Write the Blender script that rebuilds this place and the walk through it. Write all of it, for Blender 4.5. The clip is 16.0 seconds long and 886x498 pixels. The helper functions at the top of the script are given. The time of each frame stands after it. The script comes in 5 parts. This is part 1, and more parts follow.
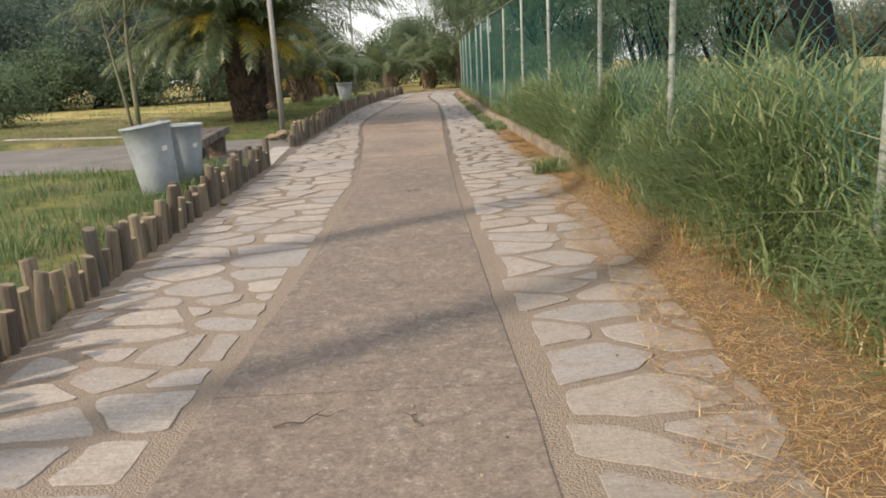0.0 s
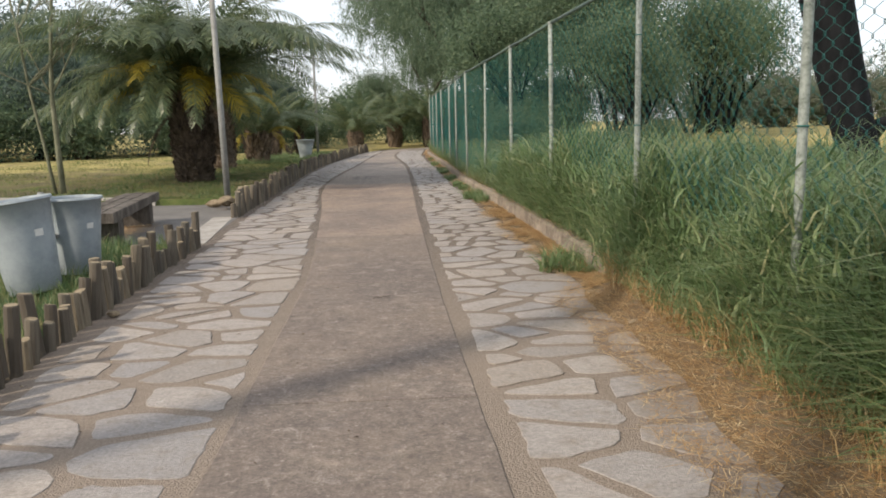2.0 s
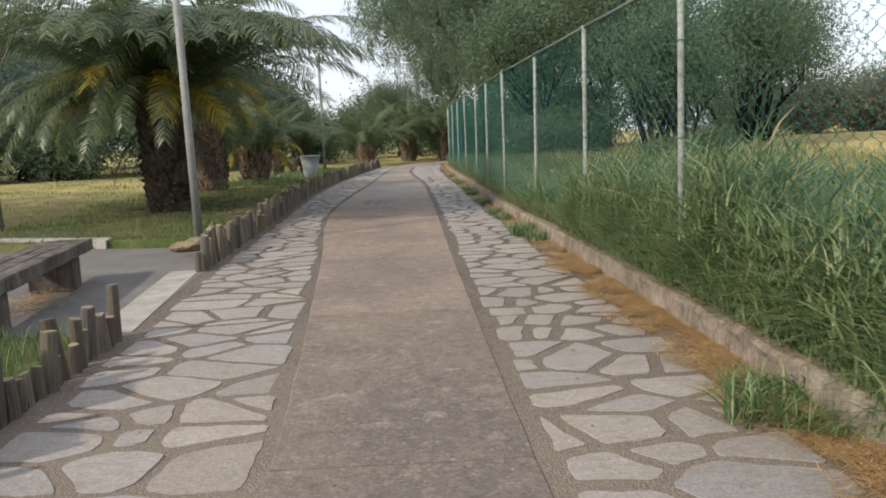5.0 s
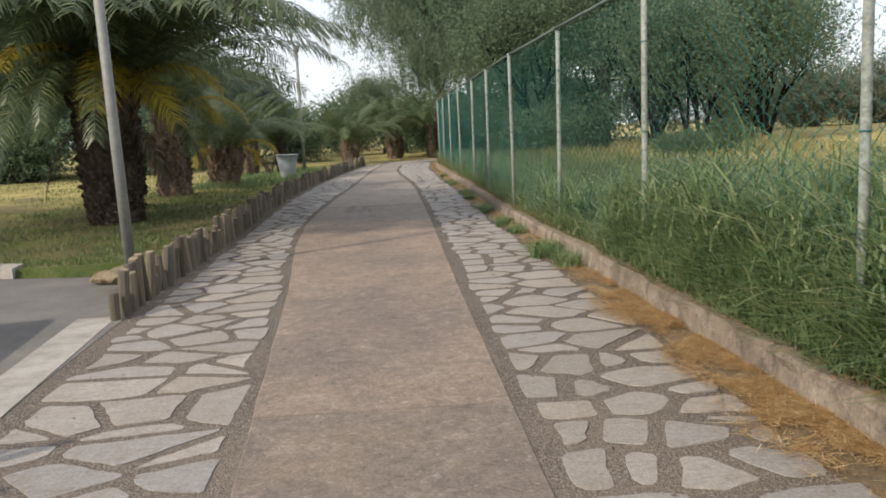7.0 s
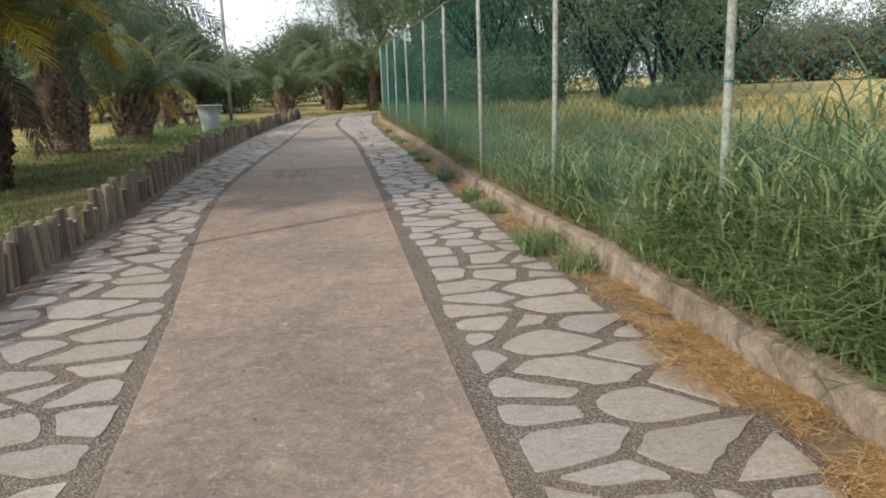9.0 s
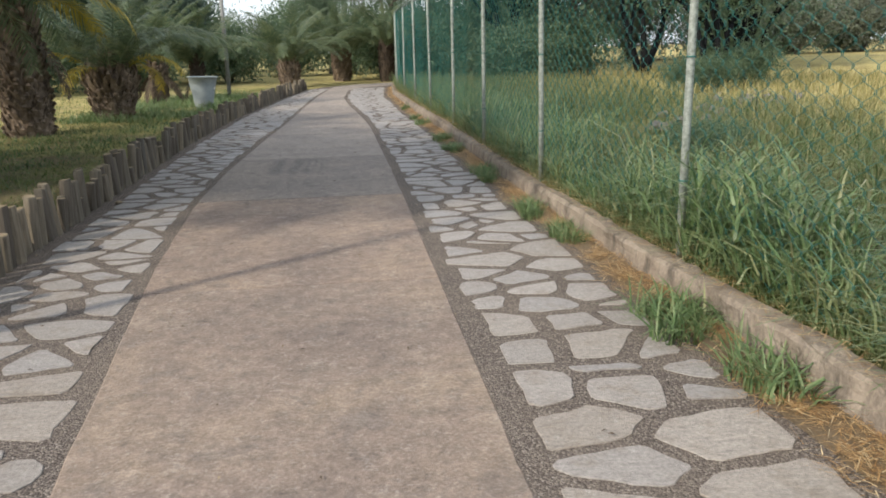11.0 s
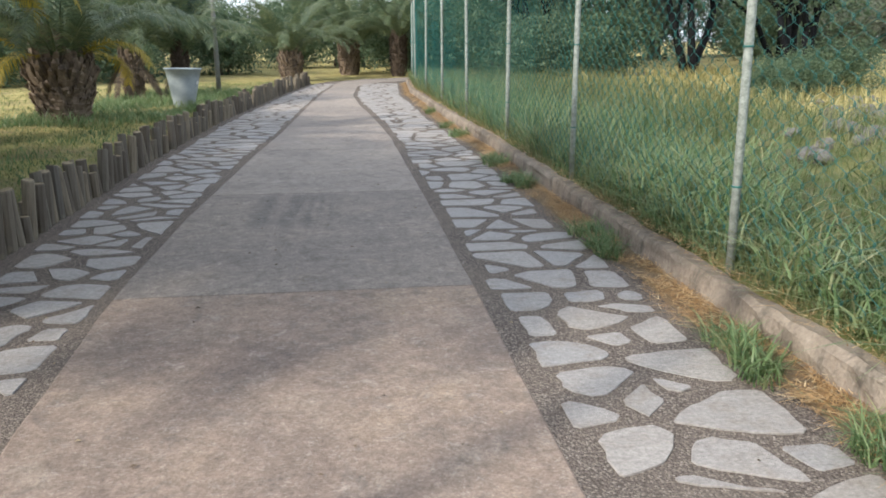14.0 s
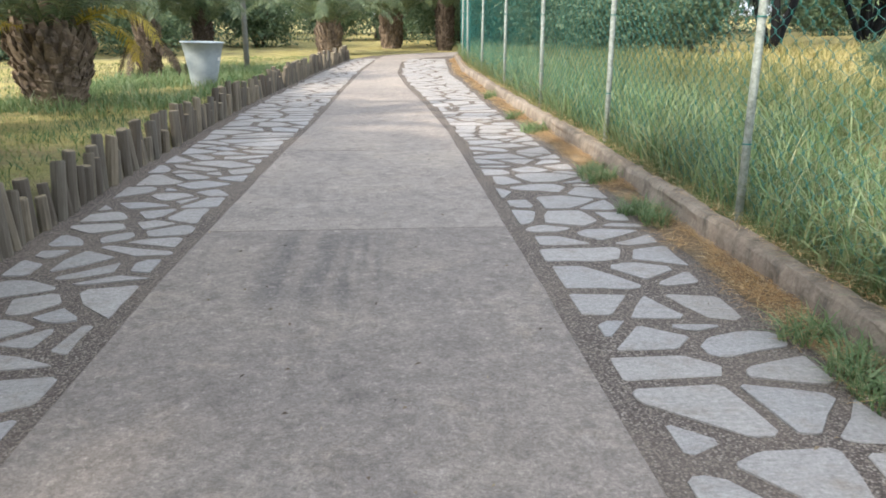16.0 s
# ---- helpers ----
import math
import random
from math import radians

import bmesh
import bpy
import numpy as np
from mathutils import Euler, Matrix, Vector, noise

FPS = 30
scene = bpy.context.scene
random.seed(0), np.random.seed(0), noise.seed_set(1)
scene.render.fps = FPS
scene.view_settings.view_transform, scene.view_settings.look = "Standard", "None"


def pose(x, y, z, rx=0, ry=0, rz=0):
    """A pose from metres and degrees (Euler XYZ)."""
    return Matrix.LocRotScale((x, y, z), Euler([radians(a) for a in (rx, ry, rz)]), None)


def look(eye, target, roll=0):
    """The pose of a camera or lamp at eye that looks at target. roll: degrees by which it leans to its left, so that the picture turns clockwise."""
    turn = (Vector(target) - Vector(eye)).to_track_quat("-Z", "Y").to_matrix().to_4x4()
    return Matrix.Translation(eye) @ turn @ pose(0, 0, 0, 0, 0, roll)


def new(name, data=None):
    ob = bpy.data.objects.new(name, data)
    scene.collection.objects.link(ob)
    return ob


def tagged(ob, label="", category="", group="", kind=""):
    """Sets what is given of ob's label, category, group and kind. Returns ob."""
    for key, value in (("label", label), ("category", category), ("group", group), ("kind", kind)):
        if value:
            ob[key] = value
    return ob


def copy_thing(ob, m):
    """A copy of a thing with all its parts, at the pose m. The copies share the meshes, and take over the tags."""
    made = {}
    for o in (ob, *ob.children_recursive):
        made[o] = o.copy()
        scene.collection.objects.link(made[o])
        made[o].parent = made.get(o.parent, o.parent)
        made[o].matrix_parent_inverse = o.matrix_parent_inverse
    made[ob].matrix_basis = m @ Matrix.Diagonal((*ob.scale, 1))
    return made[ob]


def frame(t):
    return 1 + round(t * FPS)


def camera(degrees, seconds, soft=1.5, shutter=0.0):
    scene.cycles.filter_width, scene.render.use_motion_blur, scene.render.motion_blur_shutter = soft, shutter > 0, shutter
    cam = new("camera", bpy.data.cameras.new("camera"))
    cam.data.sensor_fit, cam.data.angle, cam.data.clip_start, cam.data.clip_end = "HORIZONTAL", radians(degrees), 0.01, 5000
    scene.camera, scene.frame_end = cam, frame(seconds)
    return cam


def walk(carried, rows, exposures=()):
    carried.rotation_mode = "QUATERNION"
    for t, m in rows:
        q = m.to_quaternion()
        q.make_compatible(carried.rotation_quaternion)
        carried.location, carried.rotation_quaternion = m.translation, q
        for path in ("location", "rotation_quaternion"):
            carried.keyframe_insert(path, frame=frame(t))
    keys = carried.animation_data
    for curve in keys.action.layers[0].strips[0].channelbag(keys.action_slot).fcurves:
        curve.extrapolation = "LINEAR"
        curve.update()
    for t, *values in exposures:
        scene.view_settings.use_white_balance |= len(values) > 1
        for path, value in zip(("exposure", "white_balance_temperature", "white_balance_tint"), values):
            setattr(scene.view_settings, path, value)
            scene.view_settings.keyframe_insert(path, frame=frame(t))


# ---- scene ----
cam = camera(59.2, 16.0, soft=1.8)
EXPOSURE = [(0.0, 0.12, 7000, 11), (3.5, -0.14, 6350, 9), (8.0, -0.05, 6550, 9), (11.0, 0.10, 6250, 8), (13.5, 0.27, 5980, 8), (14.5, 0.50, 6020, 8), (15.0, 0.55, 6080, 8), (16.0, 0.95, 6120, 8)]
METRES, EYE, TILT, LEAN, TURN = 20.3, 1.42, -0.34, 0.0, 0.3
ROWS = [
    (0.0, 0.0, 0.0, 0.0, -0.64, -12.83, 2.81),
    (0.5, -0.0029, 0.0315, 0.0008, 0.87, -11.83, 1.41),
    (1.0, -0.0005, 0.0613, 0.0016, -4.13, -11.63, 1.89),
    (1.5, -0.004, 0.0954, 0.0029, -3.16, -9.68, 1.29),
    (2.0, -0.0064, 0.1253, 0.0039, -3.21, -8.85, 1.43),
    (2.5, -0.01, 0.1574, 0.0047, 1.65, -7.95, 0.81),
    (3.0, -0.0124, 0.1873, 0.0044, 0.44, -8.54, 1.03),
    (3.5, -0.0122, 0.2202, 0.0064, -0.14, -7.31, 1.58),
    (4.0, -0.0154, 0.2509, 0.0064, -2.08, -8.17, 2.36),
    (6.5, -0.018, 0.4053, 0.0079, -2.68, -7.75, 2.32),
    (7.0, -0.0205, 0.4368, 0.0075, -3.56, -8.37, 2.64),
    (7.5, -0.019, 0.4696, 0.0067, -6.03, -9.28, 2.14),
    (8.0, -0.0205, 0.5012, 0.0068, -6.12, -9.94, 1.6),
    (10.5, -0.0192, 0.6574, 0.0054, -10.99, -14.33, 2.23),
    (11.0, -0.0219, 0.6902, 0.0086, -7.27, -14.15, 1.41),
    (11.5, -0.0243, 0.7181, 0.0072, -7.07, -15.25, 1.53),
    (12.0, -0.0244, 0.75, 0.0077, -5.03, -15.71, 0.59),
    (12.5, -0.0285, 0.7799, 0.008, -4.72, -16.4, 0.79),
    (13.0, -0.0266, 0.8116, 0.0084, -7.53, -14.38, 1.76),
    (13.5, -0.0306, 0.8435, 0.0066, -8.37, -16.42, 0.84),
    (14.0, -0.0297, 0.8728, 0.0071, -6.98, -14.59, 0.36),
    (14.5, -0.0322, 0.9029, 0.0067, -4.66, -15.31, 0.46),
    (15.0, -0.0318, 0.9334, 0.0055, -6.02, -16.38, 0.65),
    (15.5, -0.0355, 0.9666, 0.0072, -3.69, -15.37, -0.39),
    (16.0, -0.0352, 0.9962, 0.0069, -4.15, -16.5, -0.04),
]
walk(cam, [(t, pose(0, 0, EYE, TILT, LEAN, TURN) @ pose(METRES * x, METRES * y, METRES * z, 90 + pitch, roll, yaw)) for t, x, y, z, yaw, pitch, roll in ROWS],
     exposures=EXPOSURE)


# ---- light ----
SUN_AZ = math.atan2(-0.80, -0.60)          # towards the sun, from behind and left: x = sin, y = cos
SUN_EL = radians(35)
world = bpy.data.worlds.new("sky")
scene.world = world
world.use_nodes = True
wn = world.node_tree.nodes
sky = wn.new("ShaderNodeTexSky")
sky.sky_type, sky.sun_disc = "NISHITA", False
sky.sun_elevation, sky.sun_rotation = SUN_EL, SUN_AZ
sky.air_density, sky.dust_density, sky.ozone_density = 1.0, 2.0, 1.0
wn["Background"].inputs["Strength"].default_value = 0.15
haze = wn.new("ShaderNodeMix")
haze.data_type = "RGBA"
haze.inputs[0].default_value = 0.72
haze.inputs[7].default_value = (8.6, 8.9, 9.5, 1)
world.node_tree.links.new(sky.outputs[0], haze.inputs[6])
world.node_tree.links.new(haze.outputs[2], wn["Background"].inputs["Color"])
sun = new("sun", bpy.data.lights.new("sun", "SUN"))
sun.data.energy, sun.data.angle, sun.data.color = 4.0, radians(2.2), (1.0, 0.87, 0.71)
sun_dir = Vector((math.sin(SUN_AZ) * math.cos(SUN_EL), math.cos(SUN_AZ) * math.cos(SUN_EL), math.sin(SUN_EL)))
sun.matrix_world = look(sun_dir * 50, (0, 0, 0))


# ---- materials ----
class Nodes:
    """A short way to write node materials."""

    def __init__(self, name, rough=0.9, spec=0.3, metal=0.0):
        self.mat = bpy.data.materials.new(name)
        self.mat.use_nodes = True
        self.tree = self.mat.node_tree
        self.bsdf = self.tree.nodes["Principled BSDF"]
        self.put(self.bsdf, "Roughness", rough)
        self.put(self.bsdf, "Specular IOR Level", spec)
        self.put(self.bsdf, "Metallic", metal)
        self.coords = self.add("ShaderNodeTexCoord").outputs["Object"]

    def add(self, kind):
        return self.tree.nodes.new(kind)

    def put(self, node, key, value):
        if isinstance(value, bpy.types.NodeSocket):
            self.tree.links.new(value, node.inputs[key])
        elif isinstance(value, tuple) and len(value) == 3 and node.inputs[key].type == "RGBA":
            node.inputs[key].default_value = (*value, 1)
        else:
            node.inputs[key].default_value = value

    def world_place(self):
        self.coords = self.add("ShaderNodeNewGeometry").outputs["Position"]
        return self

    def noise(self, scale, detail=4.0, rough=0.6, stretch=None, warp=0.0):
        vec = self.coords
        if stretch:
            m = self.add("ShaderNodeMapping")
            self.put(m, "Vector", vec)
            m.inputs["Scale"].default_value = stretch
            vec = m.outputs[0]
        n = self.add("ShaderNodeTexNoise")
        self.put(n, "Vector", vec)
        self.put(n, "Scale", scale)
        self.put(n, "Detail", detail)
        self.put(n, "Roughness", rough)
        self.put(n, "Distortion", warp)
        return n.outputs["Fac"]

    def cells(self, scale, feature="F1", out="Distance"):
        n = self.add("ShaderNodeTexVoronoi")
        n.feature = feature
        self.put(n, "Vector", self.coords)
        self.put(n, "Scale", scale)
        return n.outputs[out]

    def ramp(self, fac, *stops):
        n = self.add("ShaderNodeValToRGB")
        self.put(n, "Fac", fac)
        e = n.color_ramp.elements
        while len(e) < len(stops):
            e.new(0.5)
        for el, (p, c) in zip(e, stops):
            el.position = p
            el.color = (*c, 1) if isinstance(c, tuple) else (c, c, c, 1)
        return n.outputs["Color"]

    def mix(self, fac, a, b, how="MIX"):
        n = self.add("ShaderNodeMix")
        n.data_type, n.blend_type = "RGBA", how
        for i, v in ((0, fac), (6, a), (7, b)):
            if isinstance(v, bpy.types.NodeSocket):
                self.tree.links.new(v, n.inputs[i])
            elif i:
                n.inputs[i].default_value = (*v, 1)
            else:
                n.inputs[i].default_value = v
        return n.outputs[2]

    def maths(self, how, a, b=0.0):
        n = self.add("ShaderNodeMath")
        n.operation = how
        self.put(n, 0, a)
        self.put(n, 1, b)
        return n.outputs[0]

    def axis(self, which):
        n = self.add("ShaderNodeSeparateXYZ")
        self.put(n, 0, self.add("ShaderNodeNewGeometry").outputs["Position"])
        return n.outputs[which]

    def span(self, v, lo, hi):
        n = self.add("ShaderNodeMapRange")
        n.interpolation_type = "SMOOTHSTEP"
        self.put(n, 0, v)
        self.put(n, 1, lo)
        self.put(n, 2, hi)
        return n.outputs[0]

    def piece(self):
        return self.add("ShaderNodeObjectInfo").outputs["Random"]

    def island(self):
        return self.add("ShaderNodeNewGeometry").outputs["Random Per Island"]

    def bump(self, height, strength=0.3, distance=0.01):
        n = self.add("ShaderNodeBump")
        self.put(n, "Height", height)
        self.put(n, "Strength", strength)
        self.put(n, "Distance", distance)
        self.put(self.bsdf, "Normal", n.outputs[0])
        return self

    def done(self, colour, through_light=0.0):
        self.put(self.bsdf, "Base Color", colour)
        if through_light:
            t = self.add("ShaderNodeBsdfTranslucent")
            self.put(t, "Color", colour)
            m = self.add("ShaderNodeMixShader")
            self.put(m, 0, through_light)
            self.tree.links.new(self.bsdf.outputs[0], m.inputs[1])
            self.tree.links.new(t.outputs[0], m.inputs[2])
            self.tree.links.new(m.outputs[0], self.tree.nodes["Material Output"].inputs[0])
        return self.mat


def make_concrete():
    n = Nodes("worn_concrete", 0.92, 0.25).world_place()
    broad = n.noise(0.55, 6, 0.65, warp=0.5)
    blot = n.noise(3.6, 8, 0.75)
    grain = n.noise(70, 4, 0.8)
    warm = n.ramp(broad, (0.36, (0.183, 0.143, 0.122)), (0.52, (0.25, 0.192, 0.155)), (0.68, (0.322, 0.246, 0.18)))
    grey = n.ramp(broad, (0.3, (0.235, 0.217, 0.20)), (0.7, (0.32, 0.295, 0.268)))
    # Past y 22.25 the slabs go greyer, the shade there put into their colour.
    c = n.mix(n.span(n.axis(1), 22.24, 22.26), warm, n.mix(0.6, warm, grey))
    c = n.mix(n.span(n.axis(1), 13.03, 12.97), c, n.mix(0.55, c, (0.12, 0.105, 0.095)))
    c = n.mix(n.ramp(n.piece(), (0.0, 0.0), (0.5, 0.0), (1.0, 0.45)), c, (0.145, 0.125, 0.112))
    c = n.mix(n.ramp(blot, (0.5, 0.0), (0.68, 0.5)), c, (0.115, 0.10, 0.09))
    x = n.axis(0)
    y = n.axis(1)
    rub = n.maths("MULTIPLY", n.maths("MULTIPLY", n.span(y, 23.7, 24.3), n.span(y, 25.5, 25.2)), n.maths("MULTIPLY", n.span(x, -1.75, -1.45), n.span(x, -0.7, -1.0)))
    c = n.mix(n.maths("MULTIPLY", rub, n.ramp(n.noise(7, 4, 0.6, (1.0, 0.12, 1)), (0.40, 0.0), (0.58, 0.7))), c, (0.11, 0.10, 0.095))
    c = n.mix(n.ramp(n.noise(2.3, 9, 0.82, warp=0.4), (0.53, 0.0), (0.66, 0.5)), c, (0.34, 0.285, 0.23))
    c = n.mix(n.ramp(n.noise(30, 6, 0.85), (0.55, 0.0), (0.66, 0.7)), c, (0.36, 0.315, 0.27))
    c = n.mix(n.ramp(n.cells(46), (0.0, 0.75), (0.2, 0.0)), c, n.ramp(n.cells(46, out="Color"), (0.3, (0.10, 0.085, 0.072)), (0.7, (0.40, 0.35, 0.30))))
    c = n.mix(n.ramp(n.noise(4.6, 9, 0.78, warp=0.8), (0.545, 0.0), (0.60, 0.42)), c, (0.145, 0.125, 0.115))
    c = n.mix(n.ramp(n.noise(7.5, 9, 0.8, warp=0.6), (0.57, 0.0), (0.62, 0.4)), c, (0.37, 0.325, 0.285))
    c = n.mix(0.45, c, n.ramp(n.noise(11, 7, 0.8), (0.3, 0.2), (0.5, 0.5), (0.7, 0.8)), "OVERLAY")
    c = n.mix(0.42, c, n.ramp(grain, (0.30, 0.08), (0.5, 0.5), (0.70, 0.95)), "OVERLAY")
    n.bump(n.mix(0.5, n.ramp(grain, (0.3, 0.0), (0.7, 1.0)), n.ramp(blot, (0.3, 0.0), (0.7, 1.0))), 0.5, 0.006)
    return n.done(c)


def make_gravel():
    n = Nodes("pebble_mortar", 0.95, 0.2).world_place()
    pebble = n.cells(105, out="Color")
    gap = n.cells(105)
    broad = n.noise(1.1, 5)
    c = n.ramp(pebble, (0.15, (0.085, 0.07, 0.062)), (0.45, (0.155, 0.128, 0.11)), (0.7, (0.225, 0.19, 0.16)), (0.92, (0.33, 0.29, 0.255)))
    c = n.mix(n.ramp(gap, (0.4, 0.0), (0.8, 0.85)), c, (0.06, 0.05, 0.044))
    c = n.mix(n.ramp(broad, (0.42, 0.0), (0.7, 0.5)), c, (0.19, 0.155, 0.125))
    c = n.mix(n.span(n.axis(1), 15.0, 6.0), c, n.mix(0.6, c, (0.295, 0.24, 0.19)))
    n.bump(n.maths("SUBTRACT", 1.0, gap), 0.8, 0.008)
    return n.done(c)


def make_flagstone():
    n = Nodes("pale_schist_flagstone", 0.8, 0.3).world_place()
    r = n.piece()
    isl = n.island()
    fine = n.noise(60, 5, 0.8)
    streak = n.noise(9, 6, 0.7, (1.0, 4.0, 1.0), 0.8)
    stain = n.noise(5.5, 7, 0.75)
    c = n.ramp(r, (0.0, (0.275, 0.238, 0.207)), (0.3, (0.36, 0.315, 0.28)), (0.55, (0.285, 0.262, 0.25)), (0.8, (0.395, 0.345, 0.30)), (1.0, (0.30, 0.248, 0.20)))
    c = n.mix(n.ramp(isl, (0.0, 0.0), (1.0, 0.3)), c, (0.255, 0.255, 0.255))
    # Farther stones go bluish grey: the shade's sky tint is put into their colour.
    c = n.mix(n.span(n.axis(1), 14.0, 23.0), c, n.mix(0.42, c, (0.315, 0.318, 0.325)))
    c = n.mix(n.ramp(streak, (0.45, 0.0), (0.7, 0.6)), c, (0.21, 0.195, 0.178))
    c = n.mix(n.ramp(stain, (0.5, 0.0), (0.7, 0.65)), c, (0.215, 0.178, 0.14))
    c = n.mix(n.ramp(n.noise(13, 5, 0.8), (0.58, 0.0), (0.7, 0.5)), c, (0.44, 0.42, 0.39))
    c = n.mix(0.7, c, n.ramp(fine, (0.3, 0.25), (0.5, 0.5), (0.7, 0.72)), "OVERLAY")
    n.bump(n.mix(0.4, n.ramp(streak, (0.3, 0.0), (0.7, 1.0)), n.ramp(fine, (0.3, 0.0), (0.7, 1.0))), 0.55, 0.008)
    return n.done(c)


def make_ground():
    n = Nodes("grassy_earth", 1.0, 0.1).world_place()
    x, y = n.axis(0), n.axis(1)
    broad, mid, fine = n.noise(0.16, 5, 0.6), n.noise(1.3, 5, 0.7), n.noise(28, 4, 0.75)
    green = n.ramp(mid, (0.3, (0.05, 0.075, 0.024)), (0.5, (0.105, 0.13, 0.044)), (0.72, (0.20, 0.18, 0.085)))
    dry = n.ramp(mid, (0.3, (0.36, 0.30, 0.12)), (0.6, (0.50, 0.42, 0.18)), (0.8, (0.58, 0.50, 0.24)))
    earth = n.ramp(fine, (0.3, (0.10, 0.08, 0.06)), (0.7, (0.19, 0.15, 0.11)))
    left = n.maths("MAXIMUM", n.span(x, -2.0, -4.0), n.span(y, 46.5, 49.0))
    right_dry = n.maths("MULTIPLY", n.span(n.maths("ADD", y, n.maths("MULTIPLY", broad, 14.0)), 32.0, 40.0), n.span(x, 3.0, 8.0))
    left_dry = n.maths("MULTIPLY", n.span(n.maths("ADD", y, n.maths("MULTIPLY", broad, 12.0)), 28.0, 36.0), n.maths("MULTIPLY", left, 0.75))
    patch = n.ramp(n.noise(0.45, 5, 0.7), (0.5, 0.0), (0.66, 0.75))
    amount = n.maths("MAXIMUM", n.maths("MAXIMUM", right_dry, left_dry), n.maths("MULTIPLY", patch, 0.55))
    c = n.mix(amount, green, dry)
    c = n.mix(n.ramp(n.noise(0.8, 6, 0.7), (0.50, 0.0), (0.66, 0.75)), c, earth)
    bare = n.maths("MULTIPLY", n.maths("MULTIPLY", left, n.span(y, 18.0, 20.0)), n.span(y, 31.0, 26.0))
    c = n.mix(n.maths("MULTIPLY", bare, n.ramp(n.noise(0.9, 7, 0.75), (0.42, 0.0), (0.56, 0.7))), c, n.mix(0.5, earth, (0.13, 0.11, 0.07)))
    c = n.mix(0.6, c, n.ramp(fine, (0.3, 0.3), (0.7, 0.75)), "OVERLAY")
    n.bump(fine, 0.8, 0.05)
    return n.done(c)


def make_asphalt():
    n = Nodes("grey_asphalt", 0.93, 0.25).world_place()
    c = n.ramp(n.noise(1.2, 6, 0.7), (0.35, (0.12, 0.115, 0.11)), (0.7, (0.19, 0.178, 0.165)))
    g = n.noise(120, 2, 0.7)
    c = n.mix(0.6, c, n.ramp(g, (0.3, 0.3), (0.7, 0.75)), "OVERLAY")
    n.bump(g, 0.4, 0.004)
    return n.done(c)


def make_kerb():
    n = Nodes("pale_cement", 0.9, 0.25).world_place()
    c = n.ramp(n.noise(2.5, 6, 0.7), (0.35, (0.24, 0.225, 0.20)), (0.6, (0.38, 0.355, 0.325)))
    g = n.noise(70, 3, 0.7)
    c = n.mix(0.5, c, n.ramp(g, (0.3, 0.35), (0.7, 0.65)), "OVERLAY")
    n.bump(g, 0.4, 0.005)
    return n.done(c)


def make_wall():
    n = Nodes("weathered_cement_wall", 0.95, 0.2).world_place()
    c = n.ramp(n.noise(2.2, 6, 0.7), (0.3, (0.15, 0.125, 0.10)), (0.5, (0.26, 0.215, 0.172)), (0.68, (0.37, 0.315, 0.255)))
    c = n.mix(n.ramp(n.noise(6, 6, 0.75, (1, 1, 0.4)), (0.48, 0.0), (0.66, 0.8)), c, (0.09, 0.08, 0.068))
    g = n.noise(45, 4, 0.75)
    c = n.mix(0.5, c, n.ramp(g, (0.3, 0.3), (0.7, 0.7)), "OVERLAY")
    n.bump(n.mix(0.5, n.ramp(g, (0.3, 0.0), (0.7, 1.0)), n.ramp(n.noise(7, 5, 0.7), (0.3, 0.0), (0.7, 1.0))), 0.7, 0.015)
    return n.done(c)


def make_log(name, pale):
    n = Nodes(name, 0.85, 0.25)
    r = n.piece()
    grain = n.noise(14, 5, 0.7, (3.0, 3.0, 0.25))
    c = n.ramp(r, (0.0, (0.09, 0.077, 0.062)), (0.4, (0.15, 0.132, 0.105)), (0.75, (0.24, 0.202, 0.145)), (1.0, (0.115, 0.108, 0.094)))
    c = n.mix(n.ramp(grain, (0.4, 0.0), (0.7, 0.75)), c, (0.075, 0.06, 0.045))
    c = n.mix(n.ramp(n.noise(3.0, 4, 0.7), (0.55, 0.0), (0.75, 0.6)), c, pale)
    n.bump(grain, 0.5, 0.006)
    return n.done(c)


def make_leaf(name, stops, rough=0.6, glow=0.35, spec=0.25, patch=None):
    n = Nodes(name, rough, spec)
    c = n.ramp(n.island(), *stops)
    if patch:
        n.world_place()
        c = n.mix(n.ramp(n.noise(patch[0], 3, 0.6), (0.45, 0.0), (0.65, patch[1])), c, patch[2])
    return n.done(c, glow)


def make_bark(name, dark, light, scale=6.0):
    n = Nodes(name, 0.95, 0.15)
    f = n.noise(scale, 6, 0.75, (1.0, 1.0, 0.35))
    c = n.ramp(f, (0.35, dark), (0.7, light))
    n.bump(f, 0.8, 0.03)
    return n.done(c)


def make_metal(name, base, stain, rough=0.5, metal=0.6, flake=9.0):
    n = Nodes(name, rough, 0.4, metal)
    f = n.noise(flake, 6, 0.75)
    c = n.ramp(f, (0.42, base), (0.68, stain))
    n.put(n.bsdf, "Roughness", n.ramp(n.noise(14, 4), (0.3, rough - 0.1), (0.7, min(1.0, rough + 0.25))))
    n.bump(n.noise(22, 4), 0.12, 0.004)
    return n.done(c)


